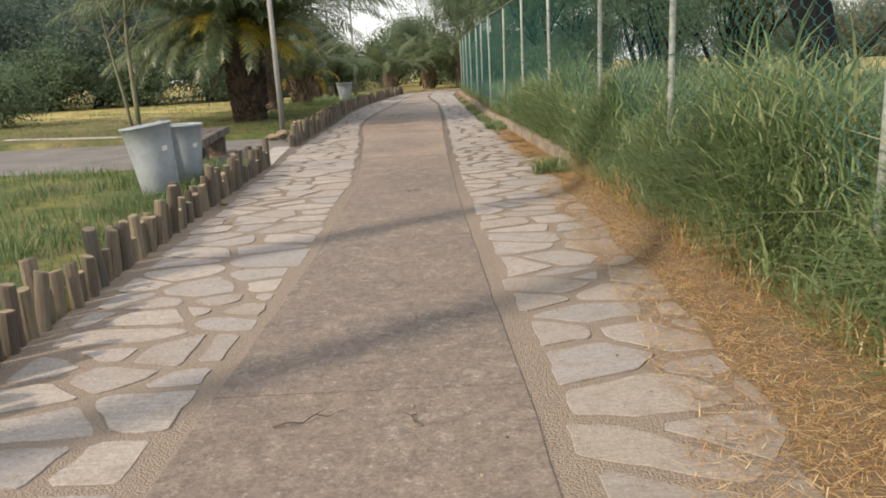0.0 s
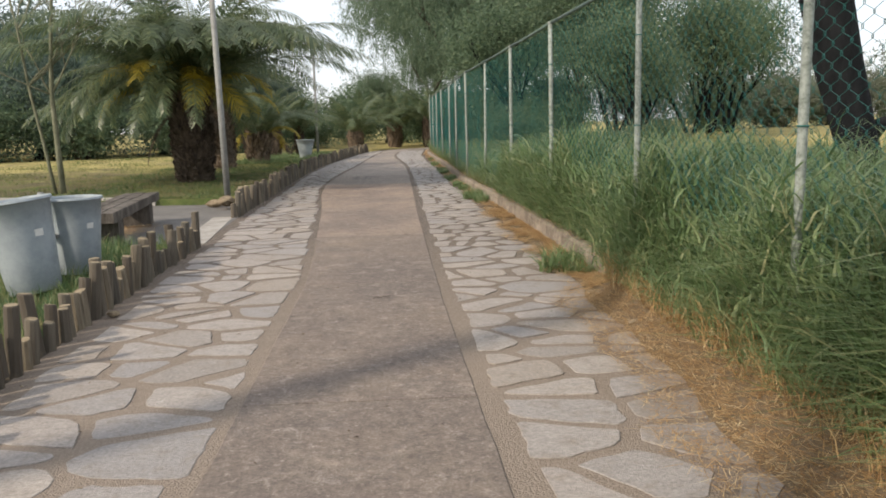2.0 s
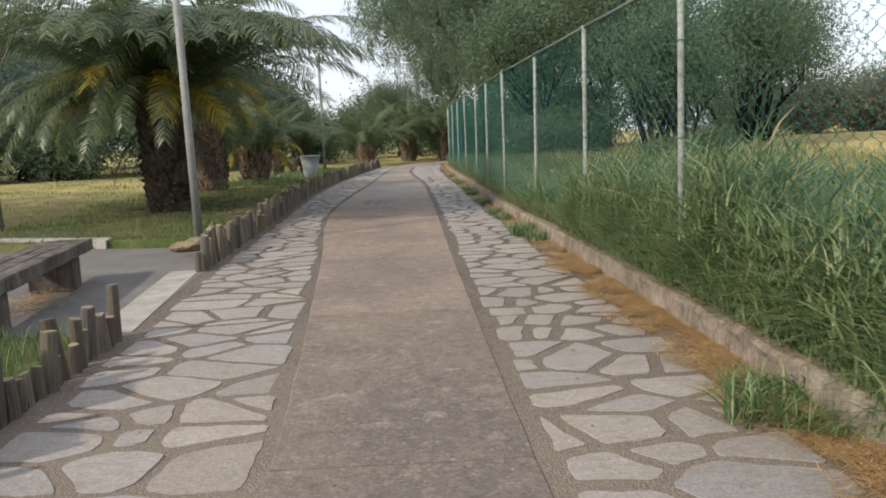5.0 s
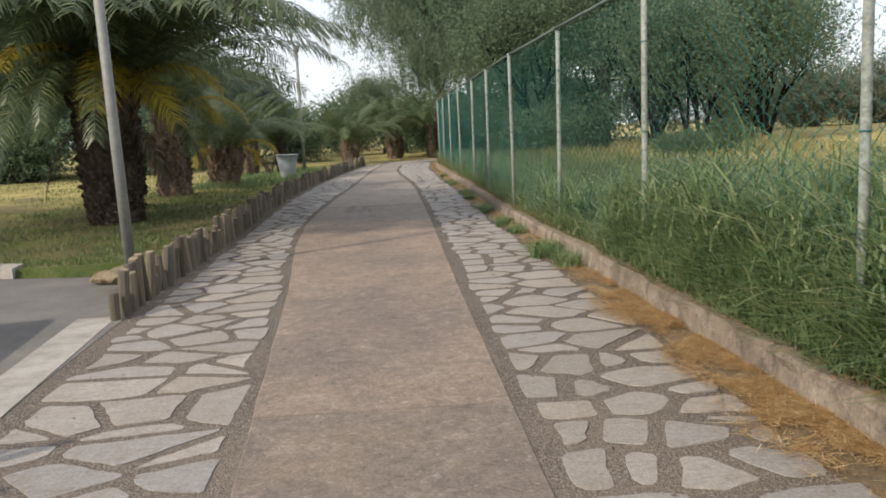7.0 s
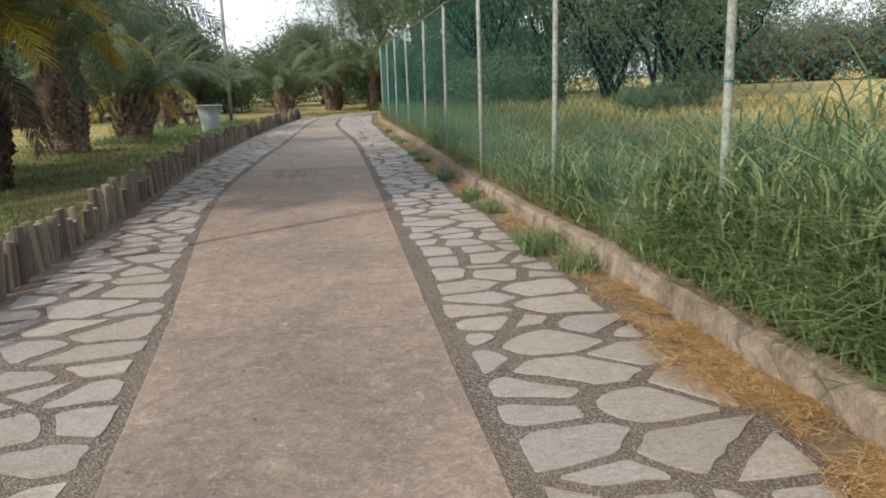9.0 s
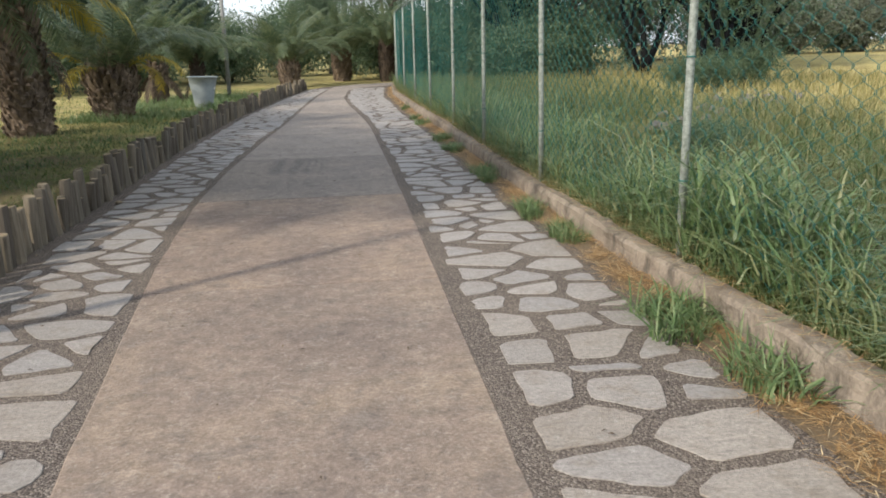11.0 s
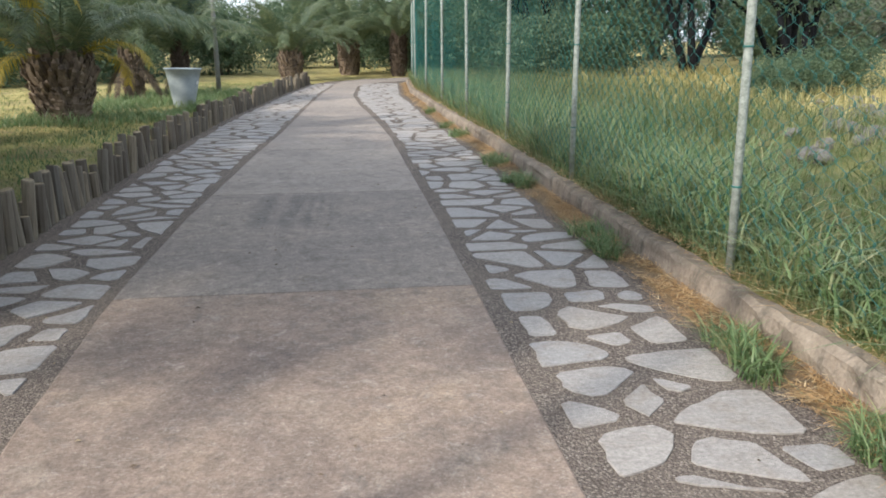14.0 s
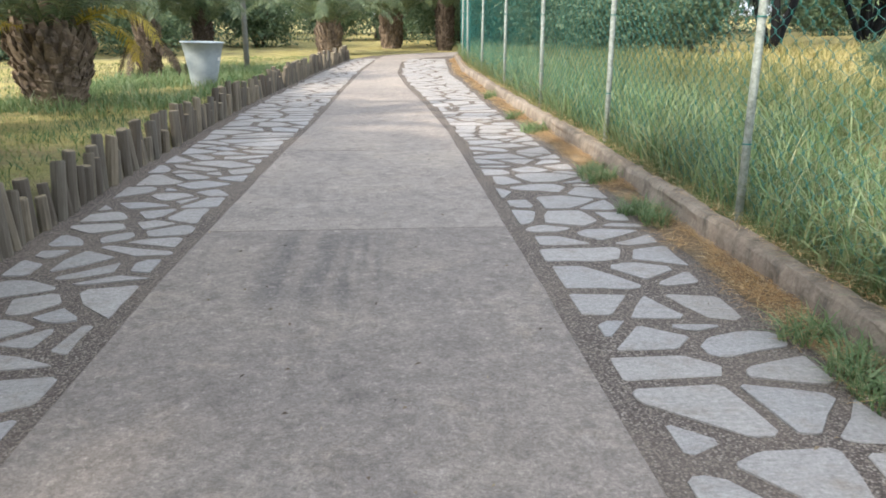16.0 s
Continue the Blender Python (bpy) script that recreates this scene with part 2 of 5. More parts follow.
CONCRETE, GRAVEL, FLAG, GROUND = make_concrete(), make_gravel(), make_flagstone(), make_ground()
ASPHALT, KERB, WALL = make_asphalt(), make_kerb(), make_wall()
LOG = make_log("weathered_log", (0.33, 0.27, 0.18))
LOG_END = make_bark("cut_log_end", (0.20, 0.16, 0.105), (0.40, 0.33, 0.23), 12)
BENCH = make_bark("old_dark_timber", (0.045, 0.038, 0.032), (0.19, 0.17, 0.15), 5)
GRASS = make_leaf("long_green_grass", [(0.0, (0.105, 0.172, 0.072)), (0.4, (0.158, 0.238, 0.10)), (0.72, (0.22, 0.295, 0.135)), (0.93, (0.285, 0.33, 0.165)), (1.0, (0.42, 0.40, 0.22))], 0.42, 0.38, 0.4)
VERGE_GRASS = make_leaf("verge_grass_blade", [(0.0, (0.055, 0.105, 0.04)), (0.4, (0.085, 0.15, 0.058)), (0.75, (0.13, 0.19, 0.08)), (1.0, (0.30, 0.28, 0.14))], 0.5, 0.35, 0.3)
FIELD_GRASS = make_leaf("ripening_field_grass", [(0.0, (0.08, 0.13, 0.048)), (0.45, (0.125, 0.165, 0.066)), (0.8, (0.19, 0.205, 0.092)), (1.0, (0.30, 0.28, 0.15))], 0.5, 0.4, patch=(0.35, 0.55, (0.25, 0.24, 0.11)))
DRY_GRASS = make_leaf("dry_field_grass", [(0.0, (0.17, 0.185, 0.07)), (0.4, (0.30, 0.27, 0.11)), (1.0, (0.52, 0.45, 0.22))], 0.6, 0.4)
LAWN_GRASS = make_leaf("short_lawn_grass", [(0.0, (0.07, 0.125, 0.034)), (0.5, (0.13, 0.185, 0.055)), (0.8, (0.21, 0.22, 0.085)), (1.0, (0.38, 0.31, 0.16))], 0.6, 0.3, patch=(0.5, 0.5, (0.26, 0.22, 0.10)))
STRAW = make_leaf("dry_straw", [(0.0, (0.17, 0.095, 0.045)), (0.35, (0.38, 0.225, 0.095)), (0.7, (0.53, 0.35, 0.165)), (0.9, (0.66, 0.49, 0.27)), (1.0, (0.74, 0.62, 0.40))], 0.7, 0.15)
PALM_GREEN = make_leaf("palm_leaflet", [(0.0, (0.075, 0.115, 0.062)), (0.5, (0.125, 0.172, 0.09)), (0.85, (0.185, 0.225, 0.112)), (1.0, (0.27, 0.28, 0.135))], 0.38, 0.45, 0.6)
PALM_YELLOW = make_leaf("yellowing_palm_leaflet", [(0.0, (0.22, 0.19, 0.03)), (0.5, (0.40, 0.31, 0.035)), (1.0, (0.50, 0.38, 0.05))], 0.5, 0.3, 0.4)
PALM_DEAD = make_leaf("dead_palm_leaflet", [(0.0, (0.045, 0.035, 0.025)), (1.0, (0.13, 0.10, 0.07))], 0.8, 0.15)
PALM_BOOT = make_bark("palm_leaf_base", (0.045, 0.035, 0.028), (0.31, 0.24, 0.18), 8)
# Darker copy of PALM_BOOT; the big palm's trunk shade is in its colour.
DARK_SHADED_BOOT = make_bark("dark_shaded_palm_leaf_base", (0.028, 0.022, 0.017), (0.13, 0.10, 0.075), 8)
BARK = make_bark("grey_bark", (0.055, 0.045, 0.037), (0.17, 0.145, 0.12))
PALE_BARK = make_bark("smooth_greenish_bark", (0.12, 0.125, 0.08), (0.25, 0.25, 0.175), 9)
# Nearly black: the old trunk's backlit shade is put into the bark colour.
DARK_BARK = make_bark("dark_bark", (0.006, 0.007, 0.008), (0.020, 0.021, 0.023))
PEPPER = make_leaf("pepper_tree_leaf", [(0.0, (0.09, 0.142, 0.088)), (0.5, (0.145, 0.205, 0.13)), (1.0, (0.225, 0.28, 0.18))], 0.55, 0.4)
# Distance haze is put into this bluish leaf colour.
DARK_LEAF = make_leaf("hazy_dark_tree_leaf", [(0.0, (0.06, 0.098, 0.082)), (0.5, (0.092, 0.135, 0.11)), (1.0, (0.14, 0.18, 0.14))], 0.55, 0.35)
OLIVE = make_leaf("olive_leaf", [(0.0, (0.072, 0.118, 0.072)), (0.5, (0.12, 0.178, 0.105)), (1.0, (0.195, 0.25, 0.145))], 0.5, 0.42)
BROWN_LEAF = make_leaf("sparse_brown_twig", [(0.0, (0.12, 0.135, 0.105)), (0.5, (0.165, 0.18, 0.14)), (1.0, (0.20, 0.235, 0.155))], 0.75, 0.3)
TUB = make_metal("pale_grey_plastic", (0.295, 0.335, 0.36), (0.215, 0.25, 0.275), 0.5, 0.0, 3.5)
TUB_IN = make_metal("dirty_bin_liner", (0.22, 0.25, 0.27), (0.12, 0.13, 0.14), 0.7, 0.0, 5.0)
STICKER = make_metal("white_plate", (0.68, 0.68, 0.66), (0.55, 0.55, 0.53), 0.6, 0.0)
GALV = make_metal("galvanised_post", (0.34, 0.37, 0.34), (0.13, 0.155, 0.13), 0.65, 0.2, 30.0)
LAMP_GREY = make_metal("grey_painted_pole", (0.24, 0.245, 0.235), (0.17, 0.17, 0.16), 0.55, 0.1)
RAIL = make_metal("dark_green_rail", (0.075, 0.125, 0.105), (0.15, 0.18, 0.16), 0.6, 0.1, 8.0)
WIRE = make_metal("green_coated_wire", (0.018, 0.145, 0.128), (0.025, 0.11, 0.098), 0.5, 0.0, 3.0)
ROCK = make_bark("sandy_stone", (0.16, 0.125, 0.085), (0.33, 0.265, 0.18), 8)


# ---- building helpers ----
class Mesh:
    """Gathers vertices and faces of one mesh."""

    def __init__(self):
        self.v, self.f = [], []

    def add(self, verts, faces):
        k = len(self.v)
        self.v += [tuple(p) for p in verts]
        self.f += [tuple(i + k for i in q) for q in faces]
        return self

    def tube(self, pts, radii, sides=8, cap=True, wobble=0.0):
        pts = [Vector(p) for p in pts]
        k, ref = len(self.v), None
        for i, p in enumerate(pts):
            d = (pts[min(i + 1, len(pts) - 1)] - pts[max(i - 1, 0)]).normalized()
            if ref is None:
                ref = d.orthogonal().normalized()
            ref = (ref - d * ref.dot(d)).normalized()
            side = d.cross(ref)
            for s in range(sides):
                a = 2 * math.pi * s / sides
                r = radii[i] * (1 + wobble * random.uniform(-1, 1))
                self.v.append(tuple(p + ref * (math.cos(a) * r) + side * (math.sin(a) * r)))
        for i in range(len(pts) - 1):
            for s in range(sides):
                a, b = k + i * sides + s, k + i * sides + (s + 1) % sides
                self.f.append((a, b, b + sides, a + sides))
        if cap:
            self.f.append(tuple(k + s for s in reversed(range(sides))))
            self.f.append(tuple(k + (len(pts) - 1) * sides + s for s in range(sides)))
        return self

    def box(self, lo, hi, bevel=0.0, jitter=0.0):
        bm = bmesh.new()
        bmesh.ops.create_cube(bm, size=1)
        for v in bm.verts:
            for a in range(3):
                v.co[a] = (lo[a] + hi[a]) / 2 + v.co[a] * (hi[a] - lo[a])
        if bevel:
            bmesh.ops.bevel(bm, geom=bm.edges[:], offset=bevel, segments=2, affect="EDGES")
        bm.verts.index_update()
        self.add([v.co + Vector([random.uniform(-jitter, jitter) for _ in range(3)]) for v in bm.verts], [[v.index for v in f.verts] for f in bm.faces])
        bm.free()
        return self

    def data(self, name, material, smooth=False):
        me = bpy.data.meshes.new(name)
        me.from_pydata(self.v, [], self.f)
        me.materials.append(material)
        if smooth:
            me.polygons.foreach_set("use_smooth", [True] * len(me.polygons))
        return me


def tri_mesh(name, verts, tris, material):
    """A mesh from numpy arrays of vertices (n, 3) and triangles (m, 3)."""
    me = bpy.data.meshes.new(name)
    me.vertices.add(len(verts))
    me.vertices.foreach_set("co", np.ascontiguousarray(verts, np.float32).ravel())
    me.loops.add(len(tris) * 3)
    me.loops.foreach_set("vertex_index", np.ascontiguousarray(tris, np.int32).ravel())
    me.polygons.add(len(tris))
    me.polygons.foreach_set("loop_start", np.arange(0, len(tris) * 3, 3, dtype=np.int32))
    me.update(calc_edges=True)
    me.materials.append(material)
    return me


def part(name, data, parent, label=""):
    ob = new(name, data)
    ob.parent = parent
    return tagged(ob, label=label)


def thing(name, place, label, category, group="", turn=0.0, data=None, kind=""):
    ob = new(name, data)
    ob.matrix_basis = pose(*place, 0, 0, turn)
    return tagged(ob, label, category, group, kind)


def lerp(table):
    ys, xs = zip(*table)
    return lambda y: float(np.interp(y, ys, xs))


rng = np.random.default_rng(7)


def blades(base, height, width, lean, steps=3):
    """Blades of grass rooted at base (n, 3): curved, tapered strips."""
    n = len(base)
    a = rng.uniform(0, 2 * np.pi, n)
    out = np.stack([np.cos(a), np.sin(a), np.zeros(n)], 1)
    b = a + np.pi / 2 + rng.uniform(-0.9, 0.9, n)
    side = np.stack([np.cos(b), np.sin(b), np.zeros(n)], 1)
    rows = []
    for i in range(steps):
        f = i / steps
        mid = base + out * (lean * f ** 1.9)[:, None] + np.array([0, 0, 1]) * (height * (f - 0.42 * f ** 2.4 * np.minimum(lean / height, 1.7)))[:, None]
        w = (width * (1 - 0.55 * f))[:, None]
        rows += [mid - side * w, mid + side * w]
    tip = base + out * lean[:, None] + np.array([0, 0, 1]) * (height * (1 - 0.42 * np.minimum(lean / height, 1.7)))[:, None]
    rows.append(tip)
    k = len(rows)
    verts = np.stack(rows, 1).reshape(-1, 3)
    tri = []
    for i in range(steps - 1):
        p = 2 * i
        tri += [(p, p + 1, p + 3), (p, p + 3, p + 2)]
    tri.append((2 * steps - 2, 2 * steps - 1, 2 * steps))
    tris = (np.arange(n)[:, None, None] * k + np.array(tri)[None]).reshape(-1, 3)
    return verts, tris


# ---- the plan ----
concrete_l = lerp([(-8, -1.15), (3, -1.10), (6, -1.05), (10, -1.12), (12, -1.26), (13.45, -1.38), (16.6, -1.64), (18.1, -1.80), (19.7, -1.97), (22.3, -2.13), (24.5, -2.12), (28.5, -1.98), (31, -1.85), (36, -1.70), (41, -1.52), (46, -1.2)])
concrete_r = lerp([(-8, 0.40), (3, 0.34), (4.5, 0.28), (9, 0.15), (13, 0.09), (16.4, 0.05), (20, 0.03), (24, 0.0), (30, -0.09), (33, -0.24), (36.5, -0.48), (40, -0.62), (46, -0.4)])
log_x = lerp([(-8, -2.2), (3.9, -2.38), (5.5, -2.47), (9, -2.65), (12.5, -2.78), (15.7, -2.95), (18.7, -3.02), (24, -3.16), (28, -3.24), (33, -3.15), (40, -2.7), (46.4, -2.1)])
fence_x = lerp([(-8, 2.0), (6.45, 1.88), (9.2, 1.86), (12.45, 1.74), (15.5, 1.64), (18.6, 1.53), (21.75, 1.41), (24.85, 1.36), (28, 1.36), (33, 1.24), (40, 1.15), (46, 1.45), (49, 2.6)])
wall_x = lambda y: fence_x(y) - 0.17
LAWN = lerp([(-8, 0.05), (12.5, 0.05), (18, 0.10), (27, 0.20), (40, 0.16), (60, 0.0)])
FIELD = 0.17


def build_ground():
    ys = sorted(set([-400, -150, -60, -30, -16] + [round(v, 2) for v in np.arange(-10, 60.1, 0.5)] + [12.55, 12.6, 18.25, 18.3, 64, 70, 80, 100, 140, 220, 400]))
    m, cols = Mesh(), None
    for y in ys:
        side_path = 12.6 <= y <= 18.25
        low = -0.06
        row = []
        lx, wx = log_x(y), fence_x(y)
        gone = min(1.0, max(0.0, (y - 46) / 4))
        for d in (400, 150, 60, 30, 16, 11, 8, 6, 4.5, 3.2, 2.2, 1.4, 0.8, 0.4, 0.12):
            z = LAWN(y) + 0.03 * noise.noise((d * 0.7, y * 0.45, 3.1))
            if side_path and d < 11:
                z = low
            row.append((lx - d, y, z * (1 - gone) + low * gone * (d < 3)))
        row += [(lx - 0.03, y, low), (wx - 0.13, y, low)]
        for d in (-0.06, 0.3, 0.8, 1.5, 2.5, 4, 6, 9, 14, 25, 50, 120, 400):
            z = FIELD + 0.05 * noise.noise((d * 0.5, y * 0.35, 8.7)) + (0.25 * min(1, d / 60))
            row.append((wx + d, y, z * (1 - gone) + low * gone if d < 16 else z))
        m.v += row
        cols = len(row)
    for i in range(len(ys) - 1):
        for j in range(cols - 1):
            a = i * cols + j
            m.f.append((a, a + 1, a + cols + 1, a + cols))
    return tagged(new("ground", m.data("ground", GROUND, True)), "grassy ground with dry yellow patches and bare earth", "ground", kind="structure")


def build_pavement():
    """The pebbly bed of the path, and its far bend to the right."""
    m = Mesh()
    ys = [v for v in np.arange(-8, 46.01, 0.5)]
    for y in ys:
        m.v += [(log_x(y) - (0.2 if 12.4 < y < 15.8 else 0.02), y, 0.0), (wall_x(y) + 0.02, y, 0.0)]
    for lx, ly, rx, ry in ((-1.5, 48.2, 1.75, 47.2), (-0.2, 49.9, 2.5, 48.2), (2.0, 51.4, 3.8, 49.2), (6.0, 52.8, 7.0, 50.2), (14.0, 54.0, 14.0, 51.0)):
        m.v += [(lx, ly, 0.0), (rx, ry, 0.0)]
    for i in range(len(m.v) // 2 - 1):
        m.f.append((2 * i, 2 * i + 1, 2 * i + 3, 2 * i + 2))
    return tagged(new("pavement", m.data("pavement", GRAVEL)), "brown pebbly mortar bed of a park path", "pavement", kind="structure")


def build_wall():
    m = Mesh()
    ys = np.arange(-8, 48.6, 0.12)
    prof = [(-0.0, -0.06), (-0.005, 0.05), (0.0, 0.14), (0.004, 0.205), (0.02, 0.235), (0.07, 0.24), (0.12, 0.235), (0.14, 0.21), (0.145, 0.0)]
    for y in ys:
        h = float(np.interp(y, [15, 21], [1.0, 0.8])) + 0.10 * noise.noise((y * 0.5, 1.0, 0))
        for k, (dx, z) in enumerate(prof):
            j = noise.noise((y * 2.2, k * 0.7, 4.0)) * 0.020 + noise.noise((y * 8, k * 1.9, 9.0)) * 0.016
            m.v.append((wall_x(y) + dx + j, y, z * h + (j * 0.8 if z > 0.1 else 0)))
    n = len(prof)
    for i in range(len(ys) - 1):
        for k in range(n - 1):
            a = i * n + k
            m.f.append((a, a + 1, a + n + 1, a + n))
    return tagged(new("low_wall", m.data("low_wall", WALL)), "low weathered cement wall with crumbling edge under the fence", "wall", kind="structure")


def build_side_path():
    m = Mesh()
    edge = [(-2.81, 12.6), (-2.88, 14.2), (-2.96, 15.75), (-3.2, 16.9), (-3.45, 17.75), (-3.9, 18.0), (-5.0, 18.2), (-7.5, 18.9), (-11.0, 20.0)]
    back = [(-3.6, 12.6), (-3.75, 14.2), (-3.85, 15.7), (-3.95, 16.6), (-4.2, 16.8), (-4.6, 16.6), (-5.2, 15.6), (-7.2, 15.0), (-11.0, 15.6)]
    for a, b in zip(edge, back):
        m.v += [(*a, 0.004), ((a[0] + b[0]) / 2, (a[1] + b[1]) / 2, 0.005), (*b, 0.004)]
    for i in range(len(edge) - 1):
        for k in range(2):
            a = 3 * i + k
            m.f.append((a, a + 1, a + 4, a + 3))
    # ground under the bench
    k = len(m.v)
    m.v += [(-3.6, 12.6, 0.003), (-11, 12.6, 0.003), (-11, 15.6, 0.003), (-7.2, 15.0, 0.003), (-5.2, 15.6, 0.003), (-4.6, 16.6, 0.003), (-4.2, 16.8, 0.003), (-3.95, 16.6, 0.003), (-3.85, 15.7, 0.003), (-3.75, 14.2, 0.003)]
    m.f.append(tuple(range(k, k + 10)))
    ob = tagged(new("side_path", m.data("side_path", ASPHALT)), "grey asphalt side path branching off by the bench", "road", kind="structure")
    bm = Mesh()
    for i in range(7):
        y0, y1 = 12.72 + i * 0.44, 12.72 + i * 0.44 + 0.43
        x0, x1 = -2.77 - 0.09 * (y0 - 12.72), -2.77 - 0.09 * (y1 - 12.72)
        bm.add([(x0 - 0.34, y0, -0.04), (x0, y0, -0.04), (x1, y1, -0.04), (x1 - 0.34, y1, -0.04), (x0 - 0.34, y0, 0.009), (x0, y0, 0.009), (x1, y1, 0.009), (x1 - 0.34, y1, 0.009)],
               [(0, 1, 5, 4), (1, 2, 6, 5), (2, 3, 7, 6), (3, 0, 4, 7), (4, 5, 6, 7)])
    part("kerb_strip", bm.data("kerb_strip", KERB), ob, "pale cement edging strip")
    bk = Mesh()
    for (x0, y0), (x1, y1) in (((-5.1, 18.22), (-6.4, 18.6)), ((-6.42, 18.6), (-7.8, 19.0)), ((-7.82, 19.0), (-9.4, 19.5)), ((-9.42, 19.5), (-11.2, 20.05))):
        bk.add([(x0, y0, -0.05), (x1, y1, -0.05), (x1, y1 + 0.3, -0.05), (x0, y0 + 0.3, -0.05), (x0, y0, 0.13), (x1, y1, 0.13), (x1, y1 + 0.3, 0.14), (x0, y0 + 0.3, 0.14)],
               [(1, 0, 4, 5), (2, 1, 5, 6), (3, 2, 6, 7), (0, 3, 7, 4), (5, 4, 7, 6)])
    part("kerb", bk.data("kerb", KERB), ob, "pale cement kerb")
    return ob


build_ground()
PAVEMENT = build_pavement()
build_wall()
build_side_path()


# ---- fence ----
POST_Y = [-3.0, 0.2, 3.35, 6.45, 9.2, 12.45, 15.5, 18.6, 21.75, 24.85, 28.0, 31.15, 34.3, 37.45, 40.6, 43.75, 46.5]
TOP = 2.68


def build_fence():
    fence = thing("chain_link_fence", (0, 0, 0), "tall green chain-link fence on galvanised posts along the path", "fence")
    post = Mesh().tube([(0, 0, -0.1), (0, 0, 0.9), (0, 0, 1.8), (0, 0, TOP - 0.22)], [0.0255] * 4, 10)
    cap = Mesh().tube([(0, 0, TOP - 0.235), (0, 0, TOP - 0.215), (0, 0, TOP - 0.205)], [0.031, 0.031, 0.018], 10).data("post_cap", GALV, True)
    tie = Mesh().tube([(0, 0, 0), (0, 0, 0.008)], [0.0305, 0.0305], 10).data("wire_tie", WIRE, True)
    data = post.data("post", GALV, True)
    for y in POST_Y:
        ob = part("post", data, fence)
        ob.location = (fence_x(y), y, 0.22)
        ob.rotation_euler = (random.uniform(-0.008, 0.008), random.uniform(-0.012, 0.012), random.uniform(0, 6))
        part("post_cap", cap, ob)
        for z in (0.45, 1.2, 1.95):
            part("wire_tie", tie, ob).location = (0, 0, z)
    for a, b in zip(POST_Y, POST_Y[1:]):
        r = Mesh().tube([(fence_x(a), a, TOP), (fence_x((a + b) / 2), (a + b) / 2, TOP - 0.01), (fence_x(b), b, TOP)], [0.02] * 3, 8)
        part("top_rail", r.data("top_rail", RAIL, True), fence, "dark green top rail")
    # woven net: zigzag wires, each hooked on the next
    cell_w, cell_h, r = 0.078, 0.104, 0.0026
    ys = np.arange(-3.0, 46.5, cell_w)
    rows = int((TOP - 0.24) / (cell_h / 2))
    k = np.arange(rows + 1)
    zig = np.where(k % 2 == 0, -0.5, 0.5) * cell_w * 1.05
    allv, allt, off = [], [], 0
    bulge = rng.normal(0, 0.008, 100)
    for count, y in enumerate(ys):
        flip = 1 if count % 2 else -1
        cy = y + zig * flip
        cx = np.interp(cy, [y - cell_w, y + cell_w], [fence_x(y - cell_w), fence_x(y + cell_w)]) + 0.032
        cx = cx + np.where(k % 2 == 0, 0.003, -0.003) * flip + float(np.interp(y, np.arange(-3.0, 47, 0.5), bulge)) * np.sin(k / rows * 3.1)
        cz = 0.25 + k * cell_h / 2
        # a short upright at each bend gives the hooked look
        pts = np.stack([cx, cy, cz], 1)
        pts = np.concatenate([pts - [0, 0, 0.007], pts + [0, 0, 0.007]], 1).reshape(-1, 3)
        m = len(pts)
        ring = np.array([[0.0, r], [r * 0.9, -r * 0.6], [-r * 0.9, -r * 0.6]])
        v = np.repeat(pts, 3, 0)
        v[:, 0] += np.tile(ring[:, 0], m)
        v[:, 1] += np.tile(ring[:, 1], m)
        i = np.arange(m - 1)[:, None] * 3
        t = []
        for s in range(3):
            p, q = s, (s + 1) % 3
            t += [np.concatenate([i + p, i + q, i + q + 3], 1), np.concatenate([i + p, i + q + 3, i + p + 3], 1)]
        allv.append(v)
        allt.append(np.concatenate(t) + off)
        off += len(v)
    net = part("wire_net", tri_mesh("wire_net", np.concatenate(allv), np.concatenate(allt), WIRE), fence, "green plastic-coated woven wire net")
    tagged(net, kind="stuff")
    return fence


build_fence()


# ---- log edging ----
def log_data(h, r, k):
    m = Mesh()
    n = 10
    random.seed(100 + k)
    tilt = random.uniform(-0.25, 0.25)
    rows = [(-0.08, 1.03), (h * 0.3, 1.0), (h * 0.7, 0.98), (h - 0.012, 0.97), (h, 0.86)]
    wob = [1 + random.uniform(-0.07, 0.07) for _ in range(n)]
    for z, s in rows:
        for i in range(n):
            a = 2 * math.pi * i / n
            x, y = math.cos(a) * r * s * wob[i], math.sin(a) * r * s * wob[i]
            m.v.append((x, y, z + (tilt * x if z > h * 0.6 else 0)))
    for q in range(len(rows) - 1):
        for i in range(n):
            a, b = q * n + i, q * n + (i + 1) % n
            m.f.append((a, b, b + n, a + n))
    m.f.append(tuple((len(rows) - 1) * n + i for i in range(n)))
    me = m.data("log", LOG)
    me.materials.append(LOG_END)
    me.polygons[len(me.polygons) - 1].material_index = 1
    return me


